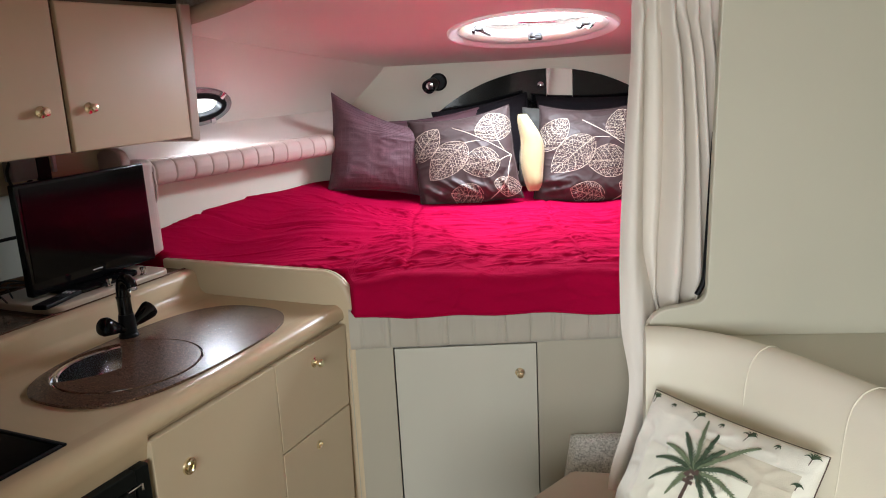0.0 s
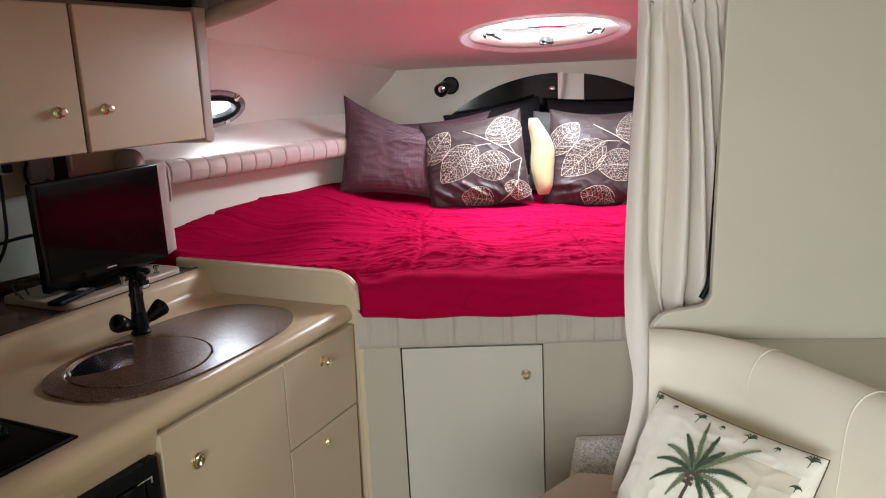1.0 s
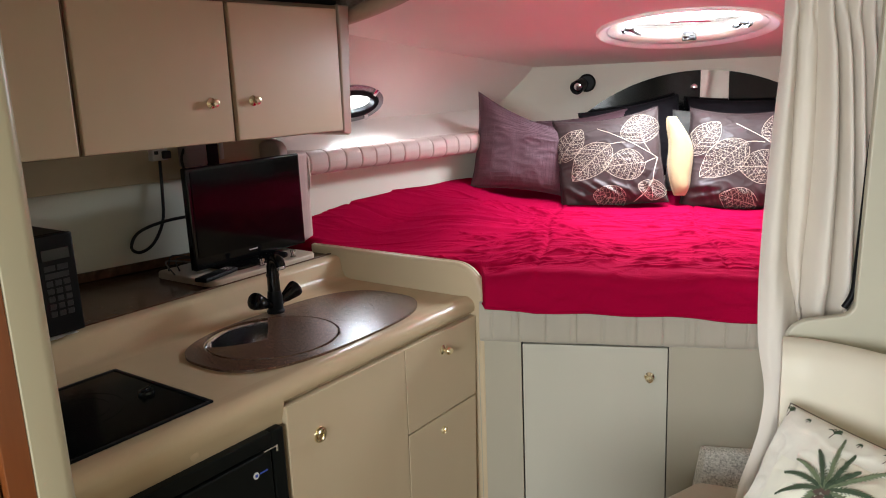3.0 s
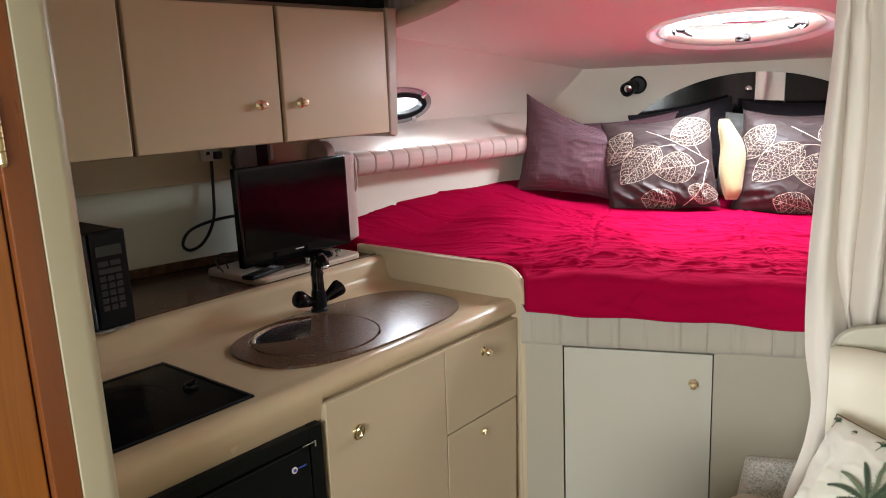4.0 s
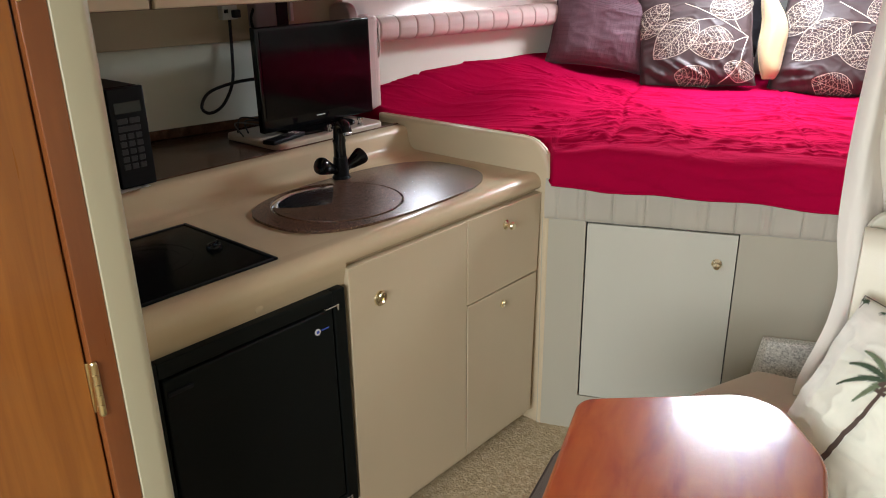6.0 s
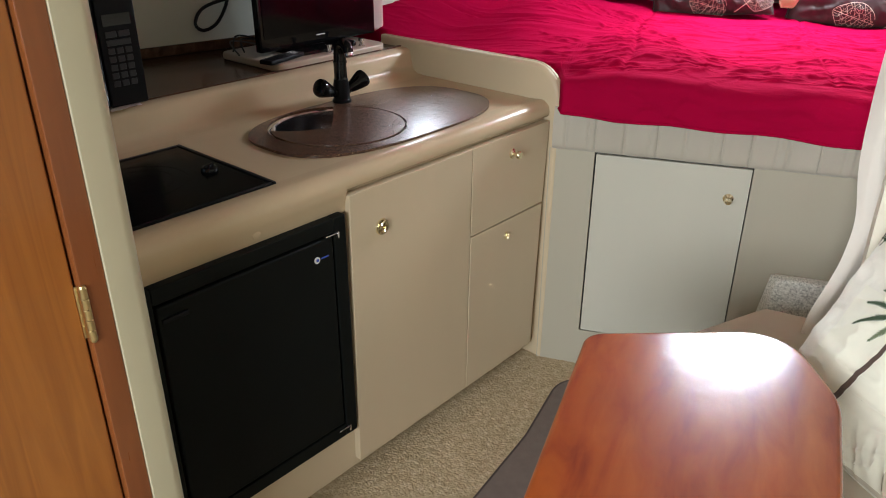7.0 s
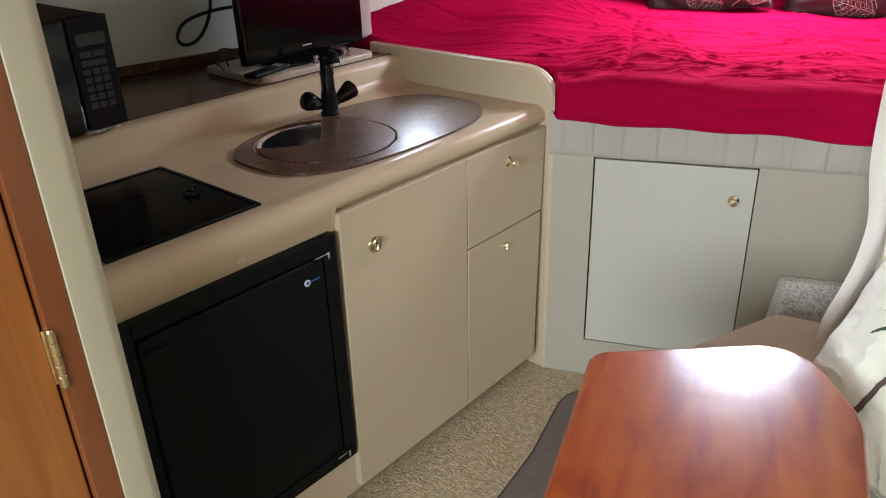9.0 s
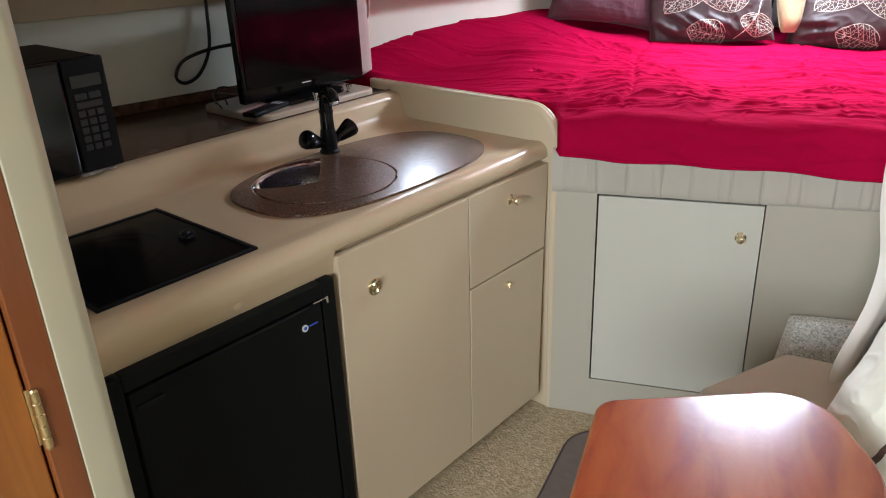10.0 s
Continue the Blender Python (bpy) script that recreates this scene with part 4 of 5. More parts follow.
cord = tube(smooth_path([(-0.826, 0.915, 1.30), (-0.822, 0.918, 1.25), (-0.825, 0.915, 1.20), (-0.835, 0.895, 1.178), (-0.845, 0.880, 1.19)], 6), 0.004, 8)
tagged(obj("lamp_cord", cord, ROSE, sharp=80), "pale cord hanging beside the padded shelf end", "cord")

# arched smoked mirror in two panels, with its knob
am = thing("arched_mirror", BERTH @ pose(0.70, 1.75, 0.675), "dark smoked arched mirror at the head of the berth", "mirror")
R = 0.90


def arch(x0, x1):
    pts = [(x0, 0.45), (x1, 0.45)]
    for i in range(25):
        x = x1 + (x0 - x1) * i / 24
        pts.append((x, math.sqrt(R * R - x * x)))
    return pts


part("panel", moved(slab(arch(-0.74, -0.001), 0.004, 0.014), UP_Z), SMOKED, am, "black gloss panel")
part("panel", moved(slab(arch(0.001, 0.132), 0.004, 0.012), UP_Z), MIRROR, am, "clear mirror strip")
# rest of the mirror panel, its dark reflection painted as black gloss
part("panel", moved(slab(arch(0.134, 0.74), 0.004, 0.012), UP_Z), SMOKED, am, "black gloss panel")
kb = moved(lathe([(0.016, 0), (0.016, 0.003), (0.007, 0.008), (0.012, 0.02), (0.0, 0.026)], 16), Matrix.Translation((-0.03, -0.014, 0.82)) @ Vector((0, -1, 0)).to_track_quat("Z", "Y").to_matrix().to_4x4())
part("knob", kb, CHROME, am, "small bright knob")

# reading light
rl = thing("reading_light", BERTH @ pose(0.15, 1.75, 1.535), "small black swivel reading light on the wall", "lamp")
part("base", moved(lathe([(0.0, 0), (0.045, 0), (0.045, 0.012), (0.036, 0.022), (0, 0.024)], 28), UP_Z @ pose(0, 0, 0)), BLACK, rl)
part("arm", tube([(0, -0.02, 0), (-0.01, -0.05, -0.005)], 0.012, 12), CHROME, rl)
hd = moved(lathe([(0.0, -0.045), (0.026, -0.042), (0.032, -0.02), (0.034, 0.035), (0.030, 0.036), (0.026, 0.02), (0, 0.018)], 28), Matrix.Translation((-0.035, -0.085, -0.012)) @ Vector((-0.35, -0.9, -0.25)).to_track_quat("Z", "Y").to_matrix().to_4x4())
part("head", hd, BLACK, rl, "black cylindrical lamp head")
ln = moved(lathe([(0, 0.030), (0.015, 0.028), (0.025, 0.022), (0.026, 0.019), (0, 0.019)], 24), Matrix.Translation((-0.035, -0.085, -0.012)) @ Vector((-0.35, -0.9, -0.25)).to_track_quat("Z", "Y").to_matrix().to_4x4())
part("lens", ln, CHROME, rl, "clear faceted lens")

# round deck hatch
HM = BERTH @ Matrix.Translation((hu, ho, ceil_z(hu, ho))) @ pose(0, 0, 0, -9.1, 0, 0)
hh = thing("deck_hatch", HM, "round deck hatch with a clear acrylic lens and chrome latches", "hatch")
part("ring", lathe([(HR + 0.092, 0.004), (HR + 0.090, -0.008), (HR + 0.084, -0.013), (HR + 0.074, -0.012), (HR + 0.056, -0.002), (HR + 0.030, 0.008), (HR + 0.008, 0.012), (HR, 0.018), (HR, 0.05), (HR + 0.045, 0.05), (HR + 0.045, 0.0)], 72), HATCHTRIM, hh, "white moulded trim ring")
lens = part("lens", moved(lathe([(0, 0), (HR + 0.02, 0), (HR + 0.02, 0.008), (0, 0.008)], 64), pose(0, 0, 0.036)), GLASS, hh, "clear acrylic lens")
lens.visible_shadow = False
for ang in (82, 176, 6):
    lt = box(-0.022, 0.022, -0.03, 0.012, 0.012, 0.036, 0.005)
    join(lt, tube([(0, -0.01, 0.02), (0.012, -0.035, 0.006), (0.03, -0.05, 0.002)], [0.010, 0.009, 0.007], 8))
    box(-0.03, 0.03, 0.008, 0.024, 0.006, 0.034, 0.004, bm=lt)
    part("latch", moved(lt, pose(0, 0, 0, 0, 0, ang - 90) @ pose(0, HR - 0.035, -0.006) @ Matrix.Diagonal((1.0, 1.0, 1.0, 1))), FRAMESTEEL, hh, "grey metal hatch latch")
part("support_rod", tube([(-0.12, 0.02, 0.036), (0.10, 0.05, 0.036)], 0.004, 6), CHROME, hh)
tagged(obj("backdrop_sky", moved(lathe([(0, 0), (0.5, 0)], 48), HM @ pose(0, 0, 0.12)), SKYGLOW), "plain bright overcast sky above the hatch", "sky", kind="structure")
tagged(obj("backdrop_sky_side", moved(box(-0.55, -0.5, -0.6, 0.8, -0.6, 0.8), Matrix.Translation(PORT)), SKYGLOW), "plain bright sky outside the porthole", "sky", kind="structure")

# oval porthole
pm = Matrix.Translation(PORT) @ pose(0, 0, 0, 0, 0, -math.degrees(math.atan2(dirv.x, dirv.y))) @ pose(0, 0, 0, 0, 25, 0) @ UP_X
ph = thing("porthole", pm, "oval porthole with a chrome frame and clips", "porthole")


def oval_ring(a0, b0, a1, b1, z0, z1):
    b = bmesh.new()
    n = 48
    rows = []
    for aa, bb2, zz in ((a0, b0, z0), (a0, b0, z1), (a1, b1, z1), (a1, b1, z0)):
        rows.append([b.verts.new((aa * math.cos(2 * math.pi * i / n), bb2 * math.sin(2 * math.pi * i / n), zz)) for i in range(n)])
    for q in range(4):
        for i in range(n):
            b.faces.new((rows[q][i], rows[q][(i + 1) % n], rows[(q + 1) % 4][(i + 1) % n], rows[(q + 1) % 4][i]))
    bmesh.ops.recalc_face_normals(b, faces=b.faces[:])
    bmesh.ops.bevel(b, geom=[e for e in b.edges if abs(e.verts[0].co.z - e.verts[1].co.z) < 1e-6 and e.calc_face_angle(0) > 1], offset=0.003, segments=2, affect="EDGES")
    return b


part("frame", oval_ring(0.176, 0.086, 0.134, 0.053, -0.012, 0.016), FRAMESTEEL, ph, "polished chrome frame")
part("gasket", oval_ring(0.148, 0.066, 0.120, 0.040, -0.02, 0.019), BLACK, ph, "black rubber gasket")
pn = part("pane", slab(oval(0.135, 0.055, 2.0, 48), -0.012, -0.006), GLASS, ph)
pn.visible_shadow = False
for x, y in ((0.115, 0.050), (0.09, -0.062), (-0.115, 0.05), (-0.09, -0.062)):
    part("clip", moved(box(-0.010, 0.010, -0.016, 0.016, 0.012, 0.024, 0.003), pose(x, y, 0, 0, 0, 30 * (1 if x * y < 0 else -1))), CHROME, ph, "chrome clip")

# ---- pillows ----
def cushion_shape(w, h, t, seed, pinch=0.07, slump=0.0, sag=0.0, drop=0.0, folds=()):
    def fn(px, py, side=-1, lift=0.0):
        q = (1 - abs(px) ** 2.6) * (1 - abs(py) ** 2.6)
        d = t * max(0, q) ** 0.55
        x = w / 2 * px * (1 - pinch * (1 - py * py)) + 0.006 * noise.noise((px * 2, py * 2, seed))
        z = h / 2 * py * (1 - pinch * (1 - px * px)) - slump * px * px * (py > 0) * py
        d += (0.010 * noise.noise((px * 2.2, py * 2.2, seed + 3)) + 0.005 * max(0, ridge(px * 3, py * 6, seed + 5)) ** 3) * min(1, q * 4)
        bottom = sstep(-0.35, -1.0, py) * (0.35 if drop > 0.1 else 1.0)
        d += bottom * 0.020 * max(0, ridge(px * 5 + py * 2, py * 1.5, seed + 8)) ** 2 * min(1, q * 4)
        for x0, y0, x1, y1, ht, wd in folds:
            ex, ey = x1 - x0, y1 - y0
            k = ((px - x0) * ex + (py - y0) * ey) / (ex * ex + ey * ey)
            gap = ((px - x0) * ey - (py - y0) * ex) / math.hypot(ex, ey)
            if 0 < k < 1:
                d += ht * math.sin(math.pi * k) * (math.exp(-(gap / wd) ** 2) - 0.5 * math.exp(-((gap - 2 * wd) / wd) ** 2)) * min(1, q * 5)
        z -= sag * (1 - px * px) * sstep(0.2, 1.0, py)
        z -= drop * (1 - max(0.0, 0.5 - 0.5 * px) ** 1.6) * max(0, py)
        return Vector((x, side * (d + lift), z))
    return fn


def pillow(name, m, fn, material, label, category="pillow", piping=None, n=48, group="", cord=0.003):
    ob = thing(name, m, label, category, group)
    b = bmesh.new()
    for side in (-1, 1):
        g = grid(n, n, lambda a, c: fn(2 * a - 1, 2 * c - 1, side))
        join(b, g)
    bmesh.ops.remove_doubles(b, verts=b.verts[:], dist=0.0004)
    bmesh.ops.recalc_face_normals(b, faces=b.faces[:])
    part("cover", b, material, ob, sharp=80)
    edge = [fn(*p) for p in [(-1 + 2 * i / 30, -1) for i in range(30)] + [(1, -1 + 2 * i / 30) for i in range(30)] + [(1 - 2 * i / 30, 1) for i in range(30)] + [(-1, 1 - 2 * i / 30) for i in range(31)]]
    part("piping", tube(edge, cord, 6), piping or material, ob)
    return ob


def ribbon(fn, pts, width, lift=0.0017):
    """A raised flat thread laid over a pillow's front along pillow coordinates."""
    b = bmesh.new()
    P = [fn(x, y, -1, lift) for x, y in pts]
    rows = []
    for i, p in enumerate(P):
        t = (P[min(i + 1, len(P) - 1)] - P[max(i - 1, 0)])
        t.y = 0
        if t.length < 1e-9:
            t = Vector((1, 0, 0))
        t.normalize()
        s = Vector((-t.z, 0, t.x)) * (width[i] if isinstance(width, list) else width) / 2
        rows.append((b.verts.new(p - s), b.verts.new(p + s)))
    for q, w in zip(rows, rows[1:]):
        b.faces.new((q[0], q[1], w[1], w[0]))
    return b


def bez(p0, p1, p2, n=12):
    return [tuple((1 - t) ** 2 * a + 2 * t * (1 - t) * c + t * t * e for a, c, e in zip(p0, p1, p2)) for t in [i / n for i in range(n + 1)]]


def leaf(fn, bm, base, ang, length, wide, rnd):
    """A skeleton leaf: outline, midrib, bowed side veins and an uneven net of small cells between them."""
    ca, sa = math.cos(ang), math.sin(ang)

    def at(s, r):
        return (base[0] + ca * s * length - sa * r, base[1] + sa * s * length + ca * r)

    def half(s):
        return wide * max(0.0, math.sin(math.pi * min(1, max(0, s)) ** 0.82)) ** 0.72

    for side in (1, -1):
        join(bm, ribbon(fn, [at(i / 26, side * half(i / 26)) for i in range(27)], 0.0019))
    join(bm, ribbon(fn, [at(i / 12, 0) for i in range(13)], 0.0021))
    for i in range(6):
        for side in (1, -1):
            s0 = 0.06 + 0.14 * i + rnd.uniform(-0.02, 0.02)
            pts = []
            for k in range(7):
                s1 = s0 + 0.20 * (k / 6) ** 1.3
                if s1 < 0.97:
                    pts.append(at(s1, side * half(s1) * k / 6))
            if len(pts) > 2:
                join(bm, ribbon(fn, pts, 0.0014))
    # jittered honeycomb over the blade
    size = 0.062
    nets = {}

    def node(i, j):
        if (i, j) not in nets:
            x, y = i * size * 0.5, j * size * 0.2887
            nets[i, j] = (x + rnd.uniform(-0.021, 0.021), y + rnd.uniform(-0.021, 0.021))
        return nets[i, j]

    ni, nj = int(length / (size * 0.5)) + 2, int(wide / (size * 0.866)) + 2
    for row in range(-nj, nj + 1):
        for col in range(-1, ni // 2 + 1):
            ci, cj = 2 * col + (row % 2), 3 * row
            ring = [(ci, cj + 2), (ci + 1, cj + 1), (ci + 1, cj - 1), (ci, cj - 2)]
            for p, q in zip(ring, ring[1:]):
                (xa, ya), (xb, yb) = node(*p), node(*q)
                if all(0 < x / length < 1 and abs(y) < half(x / length) for x, y in ((xa, ya), (xb, yb))):
                    join(bm, ribbon(fn, [at(xa / length, ya), at((xa + xb) / 2 / length, (ya + yb) / 2), at(xb / length, yb)], 0.0010))


def leaf_pillow(m, seed, label, w=0.50, h=0.49, folds=(), flare=0.0):
    fn0 = cushion_shape(w, h, 0.095, seed, 0.05, sag=0.02, folds=folds)

    def fn(px, py, side=-1, lift=0.0):
        p = fn0(px, py, side, lift)
        p.x *= 1 - flare * py
        return p

    ob = pillow("leaf_pillow", m, fn, UMBER, label, n=90, group="leaf pillows on the berth")
    rnd = random.Random(seed)
    b = bmesh.new()
    # leaves as (root, tip, half width), then the stems
    for (x0, y0), (x1, y1), wd in (((0.02, 0.27), (-0.74, -0.40), 0.33), ((0.68, -0.20), (-0.12, -0.22), 0.33), ((0.70, 0.22), (0.56, 0.93), 0.38), ((-0.98, 0.05), (-0.45, 0.74), 0.26), ((0.78, -0.56), (0.70, -0.97), 0.28), ((0.22, -0.95), (-0.38, -0.76), 0.24)):
        leaf(fn, b, (x0, y0), math.atan2(y1 - y0, x1 - x0), math.hypot(x1 - x0, y1 - y0), wd, rnd)
    for a, c, e in (((-0.16, 0.72), (0.35, 0.32), (0.93, -0.10)), ((0.93, -0.10), (0.82, -0.35), (0.78, -0.56)), ((0.78, -0.56), (0.60, -0.85), (0.36, -0.98)), ((0.93, -0.10), (0.80, -0.13), (0.68, -0.20)), ((0.70, 0.22), (0.74, 0.12), (0.80, 0.02)), ((0.02, 0.27), (0.18, 0.30), (0.34, 0.27))):
        join(b, ribbon(fn, bez(a, c, e, 30), 0.0032, 0.0024))
    tagged(part("embroidery", b, STITCH, ob, "cream embroidered skeleton leaves"), kind="stuff")
    return ob


leaf_pillow(BERTH @ pose(0.266, 1.265, 1.193, -17, -6, 2), 3, "dark brown satin pillow with cream skeleton leaves, creased below", 0.475, 0.435,
            ((-0.75, -0.30, 0.0, -0.95, 0.018, 0.05), (-0.50, -0.38, 0.28, -0.98, 0.020, 0.055), (-0.95, -0.45, -0.35, -0.98, 0.016, 0.05), (0.95, -0.30, 0.55, -0.85, 0.014, 0.05), (-0.1, -0.5, 0.5, -0.9, 0.012, 0.05)))
leaf_pillow(BERTH @ pose(0.85, 1.33, 1.180, -16, 1, -4), 4, "dark brown satin pillow embroidered with cream skeleton leaves", h=0.47, flare=0.07,
            folds=((-0.95, -0.55, -0.30, -0.62, 0.014, 0.06), (-0.9, -0.8, -0.2, -0.70, 0.012, 0.05)))
fnp = cushion_shape(0.46, 0.45, 0.09, 8, 0.08, drop=0.13)
pur = pillow("plum_pillow", BERTH @ pose(-0.125, 1.29, 1.272, -14, 8, 14), fnp, PLUM, "plum quilted square pillow leaning on the hull")
fb2 = bmesh.new()
for i in range(-12, 13):
    join(fb2, ribbon(fnp, [(i / 13.0, -0.95 + 1.9 * k / 24) for k in range(25)], 0.0013, 0.0010))
    join(fb2, ribbon(fnp, [(-0.95 + 1.9 * k / 24, i / 13.0) for k in range(25)], 0.0013, 0.0010))
part("stitching", fb2, QUILT, pur, "fine dark quilting lines")
pillow("plum_pillow", BERTH @ pose(0.15, 1.50, 1.165, -12, -6, 4), cushion_shape(0.45, 0.45, 0.08, 15), PLUM, "plum pillow tucked behind the others")
pillow("black_pillow", BERTH @ pose(0.38, 1.56, 1.245, -12, -9, 2), cushion_shape(0.48, 0.38, 0.07, 21), BLACKFUR, "black plush pillow against the mirror")
pillow("black_pillow", BERTH @ pose(0.90, 1.58, 1.25, -10, 2, -2), cushion_shape(0.55, 0.38, 0.07, 22), BLACKFUR, "black plush pillow against the mirror")


def fny(px, py, side=-1, lift=0.0):
    """A limp plush roll, narrow at the head, slack and leaning at the middle."""
    wide = 0.030 + 0.030 * math.sin(math.pi * (0.5 - 0.5 * py) ** 1.1) + 0.006 * sstep(-0.4, -1, py)
    bow = 0.016 * math.cos(py * 1.9) - 0.010 * py + 0.005 * math.sin(py * 5)
    q = max(0, 1 - abs(px) ** 2.3) * max(0, 1 - abs(py) ** 6)
    d = 0.042 * q ** 0.5 + 0.004 * noise.noise((px * 1.5, py * 3, 9)) * min(1, q * 3)
    return Vector((px * wide * 0.88 * (1 - 0.3 * abs(py) ** 8) + bow, side * (d + lift), py * 0.176))


pillow("yellow_pillow", BERTH @ pose(0.562, 1.28, 1.206, -14, 0, 4), fny, YELLOW, "pale yellow plush cushion squeezed between pillows")
pillow("grey_pillow", BERTH @ pose(0.640, 1.50, 1.20, -10, 6, 0), cushion_shape(0.20, 0.38, 0.05, 32, 0.02), GREYC, "grey cloth cushion behind the yellow one")

# ---- curtain, partition, settee ----
FOLDS_TOP = (0.0, 0.030, 0.072, 0.100, 0.132, 0.160, 0.188, 0.222)
FOLDS_MID = (0.0, 0.070, 0.134, 0.202, 0.226, 0.252, 0.276, 0.300)
SNAP_Z = 1.752
FOLD_DEPTH = (0.085, 0.030, 0.090, 0.080, 0.070, 0.070, 0.065)


def curtain(a, b):
    """Gathered cloth: rounded folds with tight creases, broad and few below the pleated head."""
    z = 1.96 - 1.50 * b
    left = 0.690 - 0.040 * sstep(0, 0.62, b) + 0.022 * math.exp(-((b - 0.80) / 0.07) ** 2) - 0.045 * sstep(0.86, 1.0, b)
    u = left + (0.275 - 0.012 * sstep(0.30, 0.62, b)) * a
    d = u - left
    w = sstep(0.0, 0.65, b)
    sway = 0.006 * noise.noise((b * 3.0, 1.7, 4)) * sstep(0.0, 0.05, d)
    edges = [p + (q - p) * w for p, q in zip(FOLDS_TOP, FOLDS_MID)]
    edges = [e + sway * (0 < k) - 0.028 * sstep(0.30, 0.66, b) * sstep(0.05, 0.15, e) * (k in (2, 3)) for k, e in enumerate(edges)]
    low = sstep(0.55, 0.72, b)
    edges[1] += 0.045 * low
    edges[2] = max(edges[2], edges[1] + 0.01)
    off = -0.235
    for k in range(7):
        if edges[k] <= d < edges[k + 1]:
            s = (d - edges[k]) / (edges[k + 1] - edges[k])
            deep = FOLD_DEPTH[k] * (0.25 + 0.75 * sstep(SNAP_Z + 0.01, SNAP_Z - 0.16, z)) if k else FOLD_DEPTH[0] * (0.5 + 0.5 * sstep(SNAP_Z + 0.01, SNAP_Z - 0.16, z))
            shape = math.sin(math.pi * min(1, 0.22 + 0.78 * s) if k == 0 else math.pi * s)
            off -= deep * max(0.0, shape) ** (0.9 - 0.4 * low * (k == 0))
    if d >= edges[7]:
        off += 0.05 * sstep(edges[7], edges[7] + 0.02, d) + 0.014 * math.sin(d * 95)
    head = math.exp(-((z - SNAP_Z + 0.035) / 0.045) ** 2)
    off -= head * (0.022 * abs(math.sin(d * 75 + 2.0 * noise.noise((d * 12, z * 9, 3)))) ** 3 + 0.016 * noise.noise((d * 45 + z * 25, z * 18, 6)))
    off += 0.006 * noise.noise((a * 5, b * 1.6, 8)) + 0.0022 * noise.noise((a * 16, b * 9, 12)) + 0.003 * noise.noise((a * 9, b * 22, 2)) * sstep(0.45, 0.7, b)
    off -= 0.06 * sstep(0.07, 0.0, d) * sstep(0.72, 1.0, b)
    # below the cut-out all but the front fold stays behind the partition
    off += 0.03 * sstep(0.60, 0.68, b) * sstep(0.05, 0.09, d)
    return Vector((u, off, z))


cm = bmesh.new()
join(cm, grid(420, 130, curtain))
cm.normal_update()
bmesh.ops.solidify(cm, geom=cm.faces[:], thickness=0.002)
ctn = thing("curtain", BERTH, "ivory cloth curtain drawn aside in soft folds", "curtain")
part("cloth", cm, CURTAIN, ctn, sharp=80)
for su in (0.722, 0.822):
    sp = curtain((su - 0.690) / 0.275, (1.96 - SNAP_Z) / 1.5)
    snap = lathe([(0, 0.005), (0.003, 0.0047), (0.0055, 0.003), (0.0065, 0.0), (0.0065, -0.002), (0, -0.002)], 16)
    part("snap", moved(snap, Matrix.Translation((su, sp.y - 0.004, SNAP_Z)) @ Vector((0, -1, 0)).to_track_quat("Z", "Y").to_matrix().to_4x4()), CHROME, ctn, "small chrome snap")
tagged(obj("curtain_track", box(0.3, 1.1, -0.335, -0.315, 1.955, 1.975, 0.003), WHITEP, m=BERTH), "white curtain track on the ceiling", "track")

po2 = rounded([(0.905, 0.90, 0), (2.3, 0.86, 0), (2.3, 2.03, 0), (0.872, 2.03, 0), (0.852, 0.995, 0.035), (0.700, 0.972, 0.065), (0.698, 0.80, 0), (0.905, 0.80, 0)], 7)
tagged(obj("wall_partition", moved(slab(po2, 0.0, 0.025, 0.004, 3), UP_Z), PANEL, m=BERTH @ pose(0, -0.36, 0)), "cream partition panel with a rounded cut-out for the curtain", "wall", kind="structure")
# tapering black tube stands in for the dark, shaded gap beside the curtain
gap_path = [(0.866, -0.345, 1.42), (0.858, -0.350, 1.10), (0.853, -0.352, 1.04), (0.836, -0.352, 1.004)]
tagged(obj("trim_gap_shade", tube(smooth_path(gap_path, 6), [0.0012 + 0.0063 * min(1, i / 6) for i in range(19)], 10), BLACK, m=BERTH, sharp=80), "tapering black strip for the shaded gap behind the cut-out's edge", "trim", kind="structure")
tagged(obj("wall_partition_lower", box(0.73, 2.3, -0.357, -0.345, 0.0, 0.90), PANEL, m=BERTH), "cream lower partition behind the settee", "wall", kind="structure")

SOFA = smooth_path([(0.925, 0.742, 0), (1.0, 0.755, 0), (1.125, 0.728, 0), (1.225, 0.672, 0), (1.315, 0.597, 0), (1.43, 0.49, 0), (1.60, 0.30, 0), (1.72, 0.05, 0), (1.76, -0.4, 0), (1.76, -0.8, 0)], 8)
sprof = [(-0.055, 0.40), (-0.06, 0.86), (-0.055, 0.905), (-0.035, 0.935), (-0.005, 0.947), (0.028, 0.938), (0.05, 0.91), (0.058, 0.86), (0.062, 0.75), (0.078, 0.60), (0.095, 0.46), (0.095, 0.40)]
st = thing("settee", pose(0, 0, 0), "cream vinyl corner settee with a rolled backrest", "settee")
sbm = sweep(sprof[::-1], SOFA)
part("backrest", sbm, CREAM, st, sharp=60)
